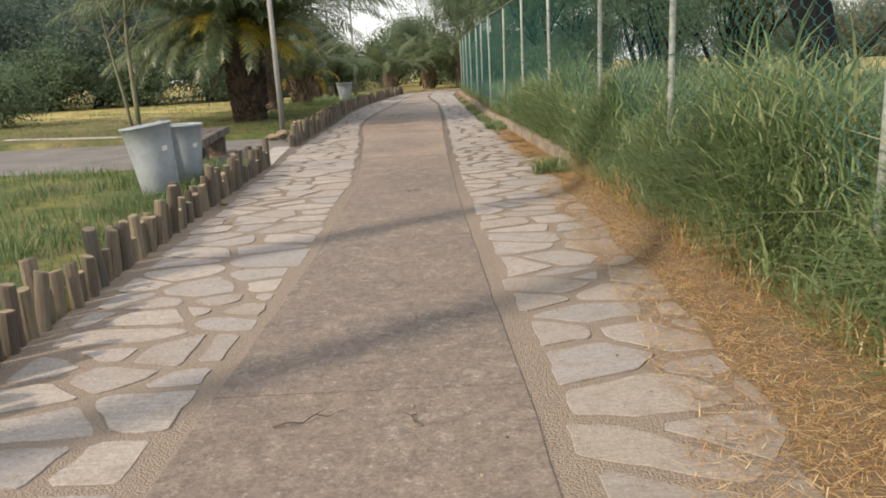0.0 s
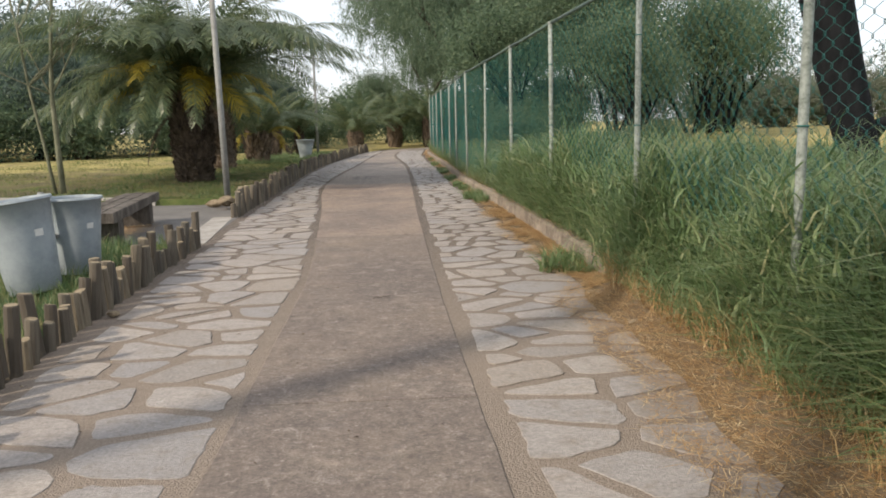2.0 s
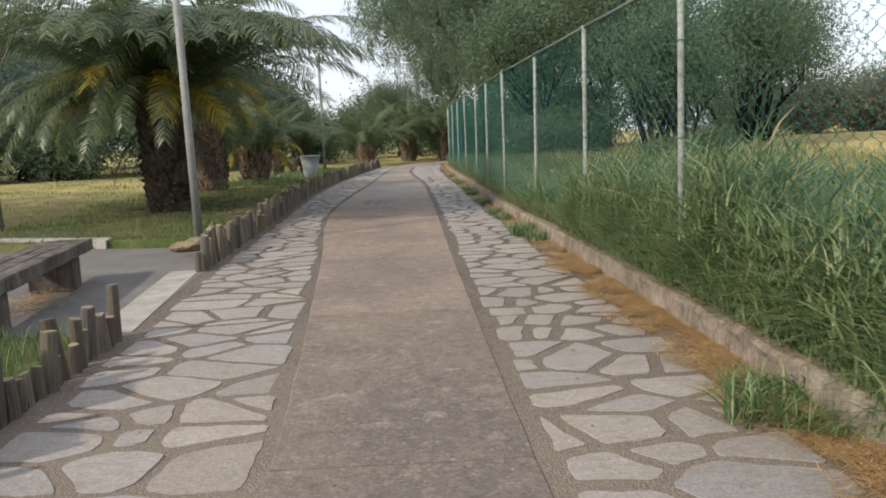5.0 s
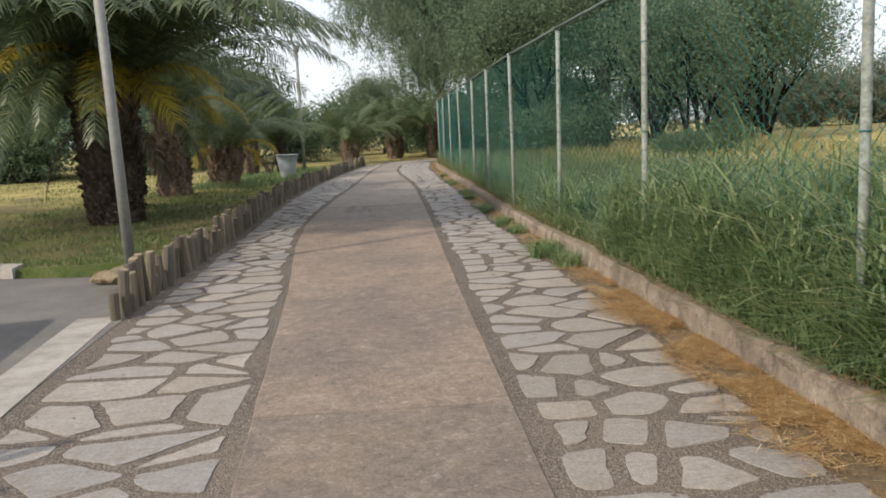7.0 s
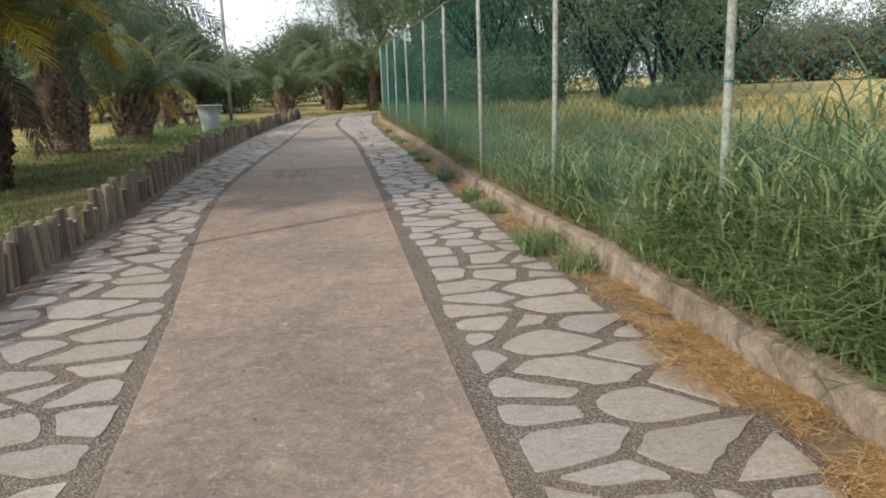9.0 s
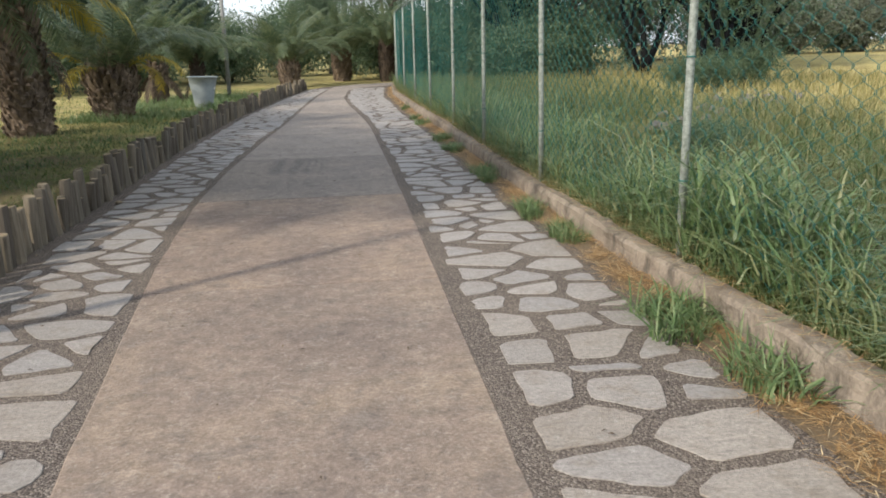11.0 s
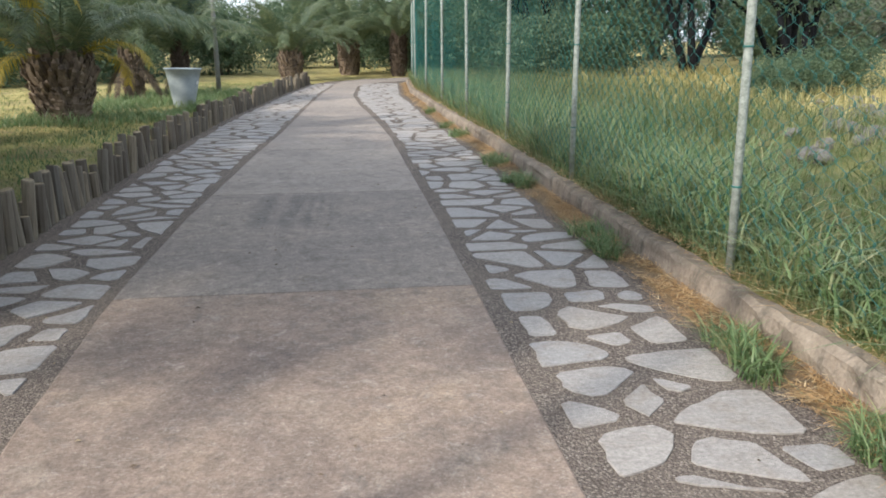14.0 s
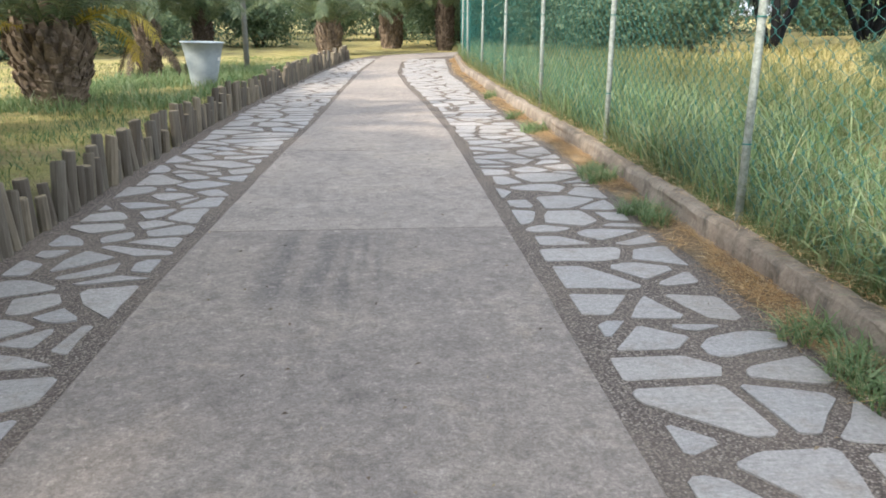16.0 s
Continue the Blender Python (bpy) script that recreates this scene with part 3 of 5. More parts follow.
def build_edging(y0, y1, label, seed):
    ob = thing("log_edging", (0, 0, 0), label, "edging", "log edgings along the path")
    stock = [log_data(h, r, i + seed * 20) for i, (h, r) in enumerate([(0.24, 0.045), (0.30, 0.042), (0.39, 0.050), (0.43, 0.052), (0.20, 0.038), (0.36, 0.044), (0.46, 0.048), (0.28, 0.047)])]
    random.seed(seed)
    y, last = y0, None
    while y < y1:
        tall = random.random()
        d = random.choice([2, 3, 5, 6]) if tall < 0.55 else random.choice([0, 1, 4, 7])
        o = part("log", stock[d], ob)
        o.location = (log_x(y) - 0.04 + random.uniform(-0.035, 0.035), y, 0.0)
        o.rotation_euler = (random.uniform(-0.10, 0.10), random.uniform(-0.10, 0.07), random.uniform(0, 6.3))
        y += random.uniform(0.09, 0.15)
    return ob


build_edging(-4.0, 12.55, "row of short weathered logs edging the tall grass", 1)
build_edging(15.68, 46.4, "long row of short weathered logs edging the lawn", 2)


# ---- bins, bench, lamps ----
def build_bin(place, label, turn, lean=0.0, post=False, size=1.0, wide=1.0, taper=0.0):
    ob = thing("litter_bin", place, label, "litter bin", "grey litter bins", turn)
    m = Mesh()
    n = 36
    prof = [(0.0, 0.0), (0.215, 0.0), (0.225, 0.015), (0.245, 0.30), (0.268, 0.58), (0.288, 0.805), (0.300, 0.81), (0.304, 0.82), (0.300, 0.835), (0.288, 0.835), (0.28, 0.81), (0.258, 0.55), (0.222, 0.12), (0.0, 0.10)]
    for r, z in prof:
        r *= 1 - taper * (1 - z / 0.82)
        for i in range(n):
            a = 2 * math.pi * i / n
            m.v.append((math.cos(a) * r, math.sin(a) * r, z))
    for q in range(len(prof) - 1):
        for i in range(n):
            a, b = q * n + i, q * n + (i + 1) % n
            m.f.append((a, b, b + n, a + n))
    tub = part("tub", m.data("tub", TUB, True), ob)
    hoop = [(math.cos(2 * math.pi * i / 36) * 0.303, math.sin(2 * math.pi * i / 36) * 0.303, 0.815) for i in range(37)]
    part("rim", Mesh().tube(hoop, [0.007] * 37, 6, False).data("rim", TUB, True), tub)
    drum = [(math.cos(2 * math.pi * i / 30) * 0.215 * (1 - 0.9 * taper), math.sin(2 * math.pi * i / 30) * 0.215 * (1 - 0.9 * taper)) for i in range(30)]
    lining = Mesh().add([(x, y, 0.112) for x, y in drum], [tuple(range(30))])
    part("lining", lining.data("lining", TUB_IN), tub, "dirty grey bottom")
    if post:
        p = Mesh().tube([(-0.24, -0.33, -0.12), (-0.24, -0.33, 0.4), (-0.23, -0.33, 0.92)], [0.036] * 3, 12)
        pole = part("support_post", p.data("support_post", LAMP_GREY, True), ob, "round grey steel post")
        c = Mesh().box((-0.23, -0.31, 0.42), (-0.12, -0.19, 0.46), 0.004)
        part("bracket", c.data("bracket", LAMP_GREY), pole)
    s = Mesh()
    for i in range(5):
        a = radians(-52 + i * 4.2)
        for z, rr in ((0.50, 0.2635), (0.56, 0.2690)):
            rr *= 1 - taper * (1 - z / 0.82)
            s.v.append((math.cos(a) * rr, math.sin(a) * rr, z))
    for i in range(4):
        s.f.append((2 * i, 2 * i + 2, 2 * i + 3, 2 * i + 1))
    part("sticker", s.data("sticker", STICKER), tub, "small white plate")
    ob.rotation_euler[1] = lean
    ob.scale = (size * wide, size * wide, size)
    return ob


build_bin((-3.50, 9.62, 0.08), "pale grey litter bin leaning away from its post in grass", 10, -0.12)
build_bin((-3.43, 10.42, 0.10), "pale grey conical litter bin behind its twin near the bench", 10, size=0.9, post=True)
build_bin((-4.14, 34.75, 0.16), "pale grey conical litter bin standing on the lawn by the logs", 30, 0.03, size=0.95, wide=1.32, taper=0.24)


def build_bench():
    ob = thing("bench", (-4.20, 13.8, 0.004), "old dark timber slab bench on two thick block legs", "bench", turn=7.5)
    random.seed(5)
    for i in range(3):
        x0 = -0.27 + i * 0.182
        b = Mesh()
        steps = 12
        for q in range(steps + 1):
            y = -1.62 + 3.24 * q / steps
            j = [random.uniform(-0.006, 0.006) for _ in range(4)]
            for x, z, e in ((x0, 0.36, 0), (x0 + 0.176, 0.36, 1), (x0 + 0.176, 0.47, 2), (x0 + 0.168, 0.485, 2), (x0 + 0.008, 0.485, 3), (x0, 0.47, 3)):
                b.v.append((x + j[e], y, z + j[(e + 1) % 4]))
        for q in range(steps):
            for s in range(6):
                a, c = q * 6 + s, q * 6 + (s + 1) % 6
                b.f.append((a, a + 6, c + 6, c))
        b.f += [tuple(range(6)), tuple(steps * 6 + s for s in reversed(range(6)))]
        part("seat_plank", b.data("seat_plank", BENCH), ob)
    for y in (-1.05, 1.05):
        part("leg", Mesh().box((-0.23, y - 0.16, 0.0), (0.23, y + 0.16, 0.36), 0.02, 0.004).data("leg", BENCH), ob)
    return ob


build_bench()


def build_lamp(place, h, lean, label):
    ob = thing("street_lamp", place, label, "street lamp", "park lamps")
    part("base_plate", Mesh().box((-0.11, -0.11, -0.05), (0.11, 0.11, 0.02), 0.005).data("base_plate", LAMP_GREY), ob)
    part("pole", Mesh().tube([(0, 0, 0), (0, 0, h * 0.4), (0, 0, h)], [0.062, 0.058, 0.05], 14).data("pole", LAMP_GREY, True), ob)
    m = Mesh().tube([(0, 0, h), (0, 0, h + 0.05), (0, 0, h + 0.22), (0, 0, h + 0.27)], [0.055, 0.10, 0.12, 0.04], 16)
    part("lantern", m.data("lantern", LAMP_GREY, True), ob)
    ob.rotation_euler = (0, lean, 0)
    return ob


build_lamp((-3.56, 17.75, 0.10), 4.2, -0.012, "tall grey steel lamp post beside the log edging")
build_lamp((-4.05, 38.7, 0.17), 4.4, 0.0, "slim grey steel lamp post farther along the lawn")


def build_stone(place, size, label, material=None):
    m = Mesh()
    bm = bmesh.new()
    bmesh.ops.create_icosphere(bm, subdivisions=3, radius=1)
    for v in bm.verts:
        k = 1 + 0.28 * noise.noise(v.co * 1.7 + Vector(place))
        v.co = Vector((v.co.x * size[0] * k, v.co.y * size[1] * k, v.co.z * size[2] * k))
    bm.verts.index_update()
    m.add([v.co for v in bm.verts], [[v.index for v in f.verts] for f in bm.faces])
    bm.free()
    return thing("stone", place, label, "stone", data=m.data("stone", material or ROCK))


build_stone((-3.45, 17.15, 0.15), (0.14, 0.26, 0.09), "pale rounded boulder behind the log edging")
RUBBLE = make_bark("grey_rubble", (0.09, 0.088, 0.082), (0.24, 0.23, 0.215), 7)


def build_rubble():
    """A low ridge of broken stones running away from the fence through the field."""
    random.seed(44)
    for k in range(30):
        f = (k + random.uniform(-0.4, 0.4)) / 30
        a = random.uniform(0.09, 0.21)
        ob = build_stone((4.0 + 6.4 * f + random.uniform(-0.8, 0.8), 25.2 + 8.2 * f + random.uniform(-0.7, 0.7), 0.20 + random.uniform(0.0, 0.10)), (a, a * random.uniform(0.6, 0.95), a * random.uniform(0.5, 0.8)), "grey lump of broken rubble lying in the field grass", RUBBLE)
        ob.rotation_euler = (random.uniform(-0.4, 0.4), random.uniform(-0.4, 0.4), random.uniform(0, 6.3))
        tagged(ob, group="rubble in the field")


build_rubble()
build_stone((-3.75, 17.5, 0.08), (0.16, 0.09, 0.07), "small yellowish stone at the lamp base")


# ---- palms ----
def frond_data(name, length, droop, material, pairs=70, leaf=0.42, seed=0, lift=0.55):
    """One feather leaf growing along +x from the origin: a rib and two rows of narrow leaflets."""
    r = np.random.default_rng(seed)
    s = np.linspace(0, 1, 15)
    ang = lift - droop * s ** 1.25
    dx, dz = np.cos(ang) * length / 14, np.sin(ang) * length / 14
    x, z = np.concatenate([[0], np.cumsum(dx)[:-1]]), np.concatenate([[0], np.cumsum(dz)[:-1]])
    verts, tris = [], []

    def tri(*p):
        k = len(verts)
        verts.extend(p)
        tris.append((k, k + 1, k + 2))

    for i in range(14):
        w0, w1 = 0.03 * (1 - s[i]) + 0.006, 0.03 * (1 - s[i + 1]) + 0.006
        a, b = np.array([x[i], 0, z[i]]), np.array([x[i + 1], 0, z[i + 1]])
        y, u = np.array([0, 1, 0]), np.array([0, 0, 0.6])
        k = len(verts)
        verts.extend([a - y * w0, a + y * w0, a - u * w0, b - y * w1, b + y * w1, b - u * w1])
        tris.extend([(k, k + 1, k + 4), (k, k + 4, k + 3), (k + 1, k + 2, k + 5), (k + 1, k + 5, k + 4), (k + 2, k, k + 3), (k + 2, k + 3, k + 5)])
    for i in range(pairs):
        f = 0.10 + 0.9 * (i + r.uniform(-0.3, 0.3)) / pairs
        f = min(max(f, 0.08), 1.0)
        px, pz, a = np.interp(f, s, x), np.interp(f, s, z), np.interp(f, s, ang)
        grow = leaf * (0.45 + 0.75 * math.sin(math.pi * min(1.0, f * 0.86 + 0.12))) * r.uniform(0.85, 1.12)
        for sgn in (-1, 1):
            fwd = 0.55 + 0.35 * f + r.uniform(-0.15, 0.15)
            up = r.uniform(-0.05, 0.38) - 0.25 * f
            d = np.array([math.cos(a) * fwd, sgn * 0.85, math.sin(a) * fwd + up])
            d = d / np.linalg.norm(d)
            p = np.array([px, 0, pz])
            wide = np.array([math.cos(a), 0, math.sin(a)]) * 0.017
            mid = p + d * grow * 0.5
            tip = p + d * grow + np.array([0, 0, -grow * r.uniform(0.12, 0.42)])
            k = len(verts)
            verts.extend([p - wide * 0.6, p + wide * 0.6, mid - wide, mid + wide, tip])
            tris.extend([(k, k + 1, k + 3), (k, k + 3, k + 2), (k + 2, k + 3, k + 4)])
    return tri_mesh(name, np.array(verts), np.array(tris), material)


def palm_trunk(h, r0, r1, seed, boot=0.11, material=None):
    """A thick trunk, bulging towards the crown, with spirals of ragged cut leaf bases."""
    random.seed(seed)
    m = Mesh()
    dome = 0.55

    def radius(z):
        if z > h:
            return r1 * (1 - 0.62 * ((z - h) / dome) ** 1.4)
        f = z / h
        return (r0 + (r1 - r0) * f) * (0.90 + 0.12 * math.sin(math.pi * min(1.0, f * 1.05)) + 0.16 * max(0.0, 0.16 - f))

    zs = [-0.15, 0.0, h * 0.25, h * 0.5, h * 0.75, h, h + dome * 0.5, h + dome]
    m.tube([(0, 0, z) for z in zs], [radius(max(0, z)) * 0.95 for z in zs], 18, True, 0.03)
    z, q = 0.02, 0
    while z < h + dome * 0.85:
        r = radius(z)
        n = max(7, int(2 * math.pi * r / (boot * 1.2)))
        top = max(0.0, (z - h * 0.6) / h)
        for i in range(n):
            a = 2 * math.pi * (i + 0.5 * (q % 2)) / n + random.uniform(-0.12, 0.12)
            c, s_ = math.cos(a), math.sin(a)
            w, t = boot * random.uniform(0.38, 0.60), boot * random.uniform(0.7, 1.35) * (1 + 1.6 * top)
            o = boot * random.uniform(0.18, 0.85) * (1 + 0.5 * top)
            rr, lift, skew = r * 0.93, random.uniform(-0.03, 0.03), random.uniform(-0.3, 0.3) * w

            def at(out, side, up):
                return (c * (rr + out) - s_ * side, s_ * (rr + out) + c * side, z + up + lift)

            m.add([at(-0.03, -w, -t * 0.25), at(-0.03, w, -t * 0.25), at(o, w * 0.7 + skew, t * 0.7), at(o, -w * 0.7 + skew, t * 0.8), at(o * 0.7, skew, t * 1.1), at(-0.03, -w, t), at(-0.03, w, t)],
                  [(0, 1, 2, 3), (3, 2, 4), (0, 3, 4, 5), (1, 6, 4, 2), (5, 4, 6)])
        z += boot * 0.62
        q += 1
    return m.data("trunk", material or PALM_BOOT)


FRONDS = {
    "up": frond_data("frond", 3.9, 1.05, PALM_GREEN, 78, 0.46, 1, 1.25),
    "arch": frond_data("frond", 4.3, 1.75, PALM_GREEN, 84, 0.48, 2, 0.95),
    "low": frond_data("frond", 4.6, 1.4, PALM_GREEN, 88, 0.48, 3, 0.78),
    "hang": frond_data("frond", 3.9, 1.1, PALM_GREEN, 70, 0.44, 4, 0.30),
    "yellow": frond_data("frond", 2.4, 1.9, PALM_YELLOW, 60, 0.46, 5, 0.55),
    "dead": frond_data("frond", 1.5, 0.7, PALM_DEAD, 46, 0.30, 6, -0.75),
}


def build_palm(place, label, h, r0, r1, mix, scale, seed, boot=0.11, turn=0.0, material=None, more=()):
    palm = thing("palm_tree", place, label, "palm tree", "palms on the lawn", turn)
    part("trunk", palm_trunk(h, r0, r1, seed, boot, material), palm, "thick brown trunk covered with cut leaf bases")
    random.seed(seed)
    g = 0
    for kind, count in mix:
        for i in range(count):
            ob = part("frond", FRONDS[kind], palm, "yellow drying frond" if kind == "yellow" else "brown dead frond" if kind == "dead" else "")
            g += 1
            a = g * 2.39996 + random.uniform(-0.25, 0.25)
            rise = {"up": 0.48, "arch": 0.34, "low": 0.18, "hang": -0.1, "yellow": 0.5, "dead": -0.1}[kind]
            r = r1 * {"up": 0.2, "arch": 0.42, "low": 0.62, "yellow": 0.62}.get(kind, 0.75)
            sc = scale * random.uniform(0.86, 1.1)
            ob.matrix_basis = Matrix.LocRotScale((math.cos(a) * r, math.sin(a) * r, h + rise * scale + random.uniform(-0.05, 0.08)), Euler((random.uniform(-0.35, 0.35), random.uniform(-0.16, 0.16) if kind != "yellow" else random.uniform(-0.35, 0.2), a)), (sc, sc, sc))
    for kind, degrees, size, tip in more:
        ob = part("frond", FRONDS[kind], palm)
        a = radians(degrees)
        ob.matrix_basis = Matrix.LocRotScale((math.cos(a) * r1 * 0.5, math.sin(a) * r1 * 0.5, h + 0.25), Euler((random.uniform(-0.3, 0.3), tip, a)), (size, size, size))
    return palm


build_palm((-5.5, 22.9, 0.06), "large date palm with arching fronds, some yellow, and stout trunk darkened for shade", 2.0, 0.47, 0.54, [("up", 18), ("arch", 32), ("low", 26), ("yellow", 2), ("dead", 4)], 1.03, 11, 0.15, material=DARK_SHADED_BOOT,
           more=[(k, d, z, t) for d in range(-90, -34, 5) for k, z, t in (("low", 1.06 + 0.03 * (d % 3), 0.04 * (d % 2)), ("arch", 1.14, 0.02))]
           + [("hang", d, 0.9 + 0.05 * (d % 4), 0.02) for d in range(130, 235, 15)]
           + [("arch", d, 0.74 + 0.06 * (d % 3), 0.30 + 0.09 * (d % 4)) for d in range(70, 292, 9)]
           + [("yellow", d, 0.95 + 0.1 * (d % 3), -0.34 + 0.13 * (d % 4)) for d in (-165, -128, -100, -70, -45, -15)])
build_palm((-6.0, 28.4, 0.18), "date palm with a rugged pale brown trunk on the lawn", 1.75, 0.40, 0.36, [("up", 14), ("arch", 26), ("yellow", 5), ("dead", 5)], 0.80, 12, 0.14)
build_palm((-5.45, 31.6, 0.18), "short date palm with pineapple-like trunk and yellow lower fronds", 0.68, 0.38, 0.55, [("up", 18), ("arch", 26), ("yellow", 5)], 0.62, 13, 0.12)
build_palm((-5.6, 36.6, 0.17), "small scruffy palm with dry stalks on the lawn", 0.8, 0.20, 0.26, [("up", 24), ("arch", 10), ("dead", 9)], 0.56, 14, 0.08)
build_palm((-4.75, 37.7, 0.17), "small grey-green palm with dark stem behind the litter bin", 0.75, 0.16, 0.2, [("up", 14), ("arch", 16), ("dead", 3)], 0.55, 18, 0.07, material=DARK_SHADED_BOOT)
build_palm((-3.0, 50.0, 0.0), "low date palm with upright fronds at the bend", 0.6, 0.40, 0.48, [("up", 22), ("arch", 18)], 0.74, 15, 0.12)
build_palm((-0.7, 56.0, 0.0), "date palm with stout dark trunk beyond the bend", 1.0, 0.48, 0.52, [("up", 14), ("arch", 20), ("low", 10)], 0.8, 16, 0.12)
build_palm((1.5, 53.6, 0.0), "date palm with dark trunk beside the path's bend", 1.3, 0.34, 0.38, [("up", 12), ("arch", 16), ("low", 10)], 0.75, 17, 0.12, material=DARK_SHADED_BOOT)


# ---- trees ----
def limbs(m, start, direction, length, radius, depth, ends, spread=0.6, up=0.25, sides=7):
    pts, p, d = [Vector(start)], Vector(start), Vector(direction).normalized()
    steps = 4
    for i in range(steps):
        d = (d + Vector((random.uniform(-1, 1), random.uniform(-1, 1), random.uniform(-0.5, 0.9) * up * 2)) * 0.16).normalized()
        p = p + d * length / steps
        pts.append(p.copy())
    m.tube(pts, [radius * (1 - 0.11 * i) for i in range(steps + 1)], sides, True, 0.05)
    if depth <= 1:
        ends.append((pts[-1], d))
        ends.append((pts[-2], d))
    if depth == 0:
        return
    for i in range(random.choice([2, 3, 3])):
        q = pts[random.choice([2, 3, 4])] if i else pts[-1]
        side = Vector((random.uniform(-1, 1), random.uniform(-1, 1), random.uniform(-0.2, 0.7)))
        limbs(m, q, d + side.normalized() * spread + Vector((0, 0, up)), length * random.uniform(0.6, 0.82), radius * 0.58, depth - 1, ends, spread, up, max(4, sides - 1))


def leaves(ends, count, cloud, size, hang, seed, slim=0.35):
    """Leaves, a triangle each, in clumps round the twig ends; hang draws the clumps out into drooping strands."""
    r = np.random.default_rng(seed)
    c = np.array([list(e[0]) for e in ends])
    per = 14
    centre = np.repeat(c, per, 0) + r.normal(0, 0.5, (len(c) * per, 3)) * np.array(cloud)
    weight = r.uniform(0.1, 1.6, len(centre)) ** 1.5
    which = r.choice(len(centre), count, p=weight / weight.sum())
    wide = (np.mean(cloud) * 0.17 * r.uniform(0.5, 1.5, len(centre)))[which][:, None]
    local = r.normal(0, 1, (count, 3)) * wide
    if hang:
        drop = r.uniform(0.25, 1.0, len(centre))[which] * hang
        f = r.uniform(0, 1, count)
        local[:, :2] *= (0.75 - 0.4 * f)[:, None]
        local[:, 2] -= f * drop
        local[:, 0] += 0.25 * np.sin(f * 3 + which) * f
    p = centre[which] + local
    a, b = r.normal(0, 1, (count, 3)), r.normal(0, 1, (count, 3))
    if hang:
        a = a * 0.6 + np.array([0, 0, -1.0])
    a /= np.linalg.norm(a, axis=1)[:, None]
    b = np.cross(a, b)
    b /= np.linalg.norm(b, axis=1)[:, None]
    s = (size * r.uniform(0.6, 1.4, count))[:, None]
    verts = np.stack([p - a * s, p + a * s * 0.2 + b * s * slim * 1.5, p + a * s], 1).reshape(-1, 3)
    return verts, np.arange(count * 3).reshape(-1, 3)


def build_tree(name, place, label, category, seed, height, radius, depth, count, cloud, size, leaf, bark, hang=0.0, stems=1, spread=0.6, up=0.25, group="", lean=(0, 0), slim=0.35, first=0.36):
    random.seed(seed)
    ob = thing(name, place, label, category, group)
    m, ends = Mesh(), []
    for i in range(stems):
        a = 2 * math.pi * i / stems + 0.6
        out = Vector((math.cos(a) * 0.32, math.sin(a) * 0.32, 1)) if stems > 1 else Vector((lean[0], lean[1], 1))
        limbs(m, (math.cos(a) * 0.12 * (stems > 1), math.sin(a) * 0.12 * (stems > 1), -0.15), out, height * first, radius, depth, ends, spread, up, 9)
    part("trunk", m.data("trunk", bark, True), ob, "trunk with forking limbs")
    part("crown", tri_mesh("crown", *leaves(ends, count, cloud, size, hang, seed, slim), leaf), ob, "crown of small leaves")
    return ob


def put_copies(ob, places):
    for x, y, z, sc, turn in places:
        c = copy_thing(ob, pose(x, y, z, 0, 0, turn))
        c.scale = (sc, sc, sc * random.uniform(0.9, 1.1))


PEPPER_TREE = build_tree("pepper_tree", (4.5, 58, 0.0), "tall pepper tree with drooping feathery light green foliage", "tree", 21, 19, 0.40, 3, 44000, (2.9, 2.9, 1.8), 0.145, PEPPER, BARK, hang=3.6, group="pepper trees", slim=0.22, first=0.28, spread=0.75)
put_copies(PEPPER_TREE, [(10.5, 50, 0.1, 0.9, 70), (1.8, 61, 0, 0.62, 110), (6.5, 55, 0, 0.55, 190), (-1.5, 70, 0, 0.5, 250), (13, 62, 0.1, 1.1, 150), (3.0, 76, 0, 1.15, 210), (8.5, 70, 0, 1.2, 20)])
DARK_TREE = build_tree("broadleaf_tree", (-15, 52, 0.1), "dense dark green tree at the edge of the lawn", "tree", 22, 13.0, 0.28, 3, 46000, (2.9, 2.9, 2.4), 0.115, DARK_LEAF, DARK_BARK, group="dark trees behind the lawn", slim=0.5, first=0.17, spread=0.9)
put_copies(DARK_TREE, [(-19, 44, 0, 0.9, 65), (-26, 36, 0, 0.95, 190), (-11, 57, 0, 0.8, 15), (-21, 49, 0, 1.0, 40), (-27, 45, 0, 1.05, 100), (-34, 42, 0, 1.1, 160), (-25, 60, 0, 1.3, 220), (-12.5, 64, 0, 1.0, 280), (-18, 68, 0, 1.3, 330), (-33, 58, 0, 1.4, 10), (-42, 50, 0, 1.3, 77)])
SHRUB = build_tree("shrub", (-12, 44, 0.1), "spreading dull green shrub at the lawn's far edge", "shrub", 23, 3.0, 0.07, 2, 13000, (1.4, 1.4, 1.0), 0.09, OLIVE, BARK, stems=4, group="shrubs", slim=0.4)
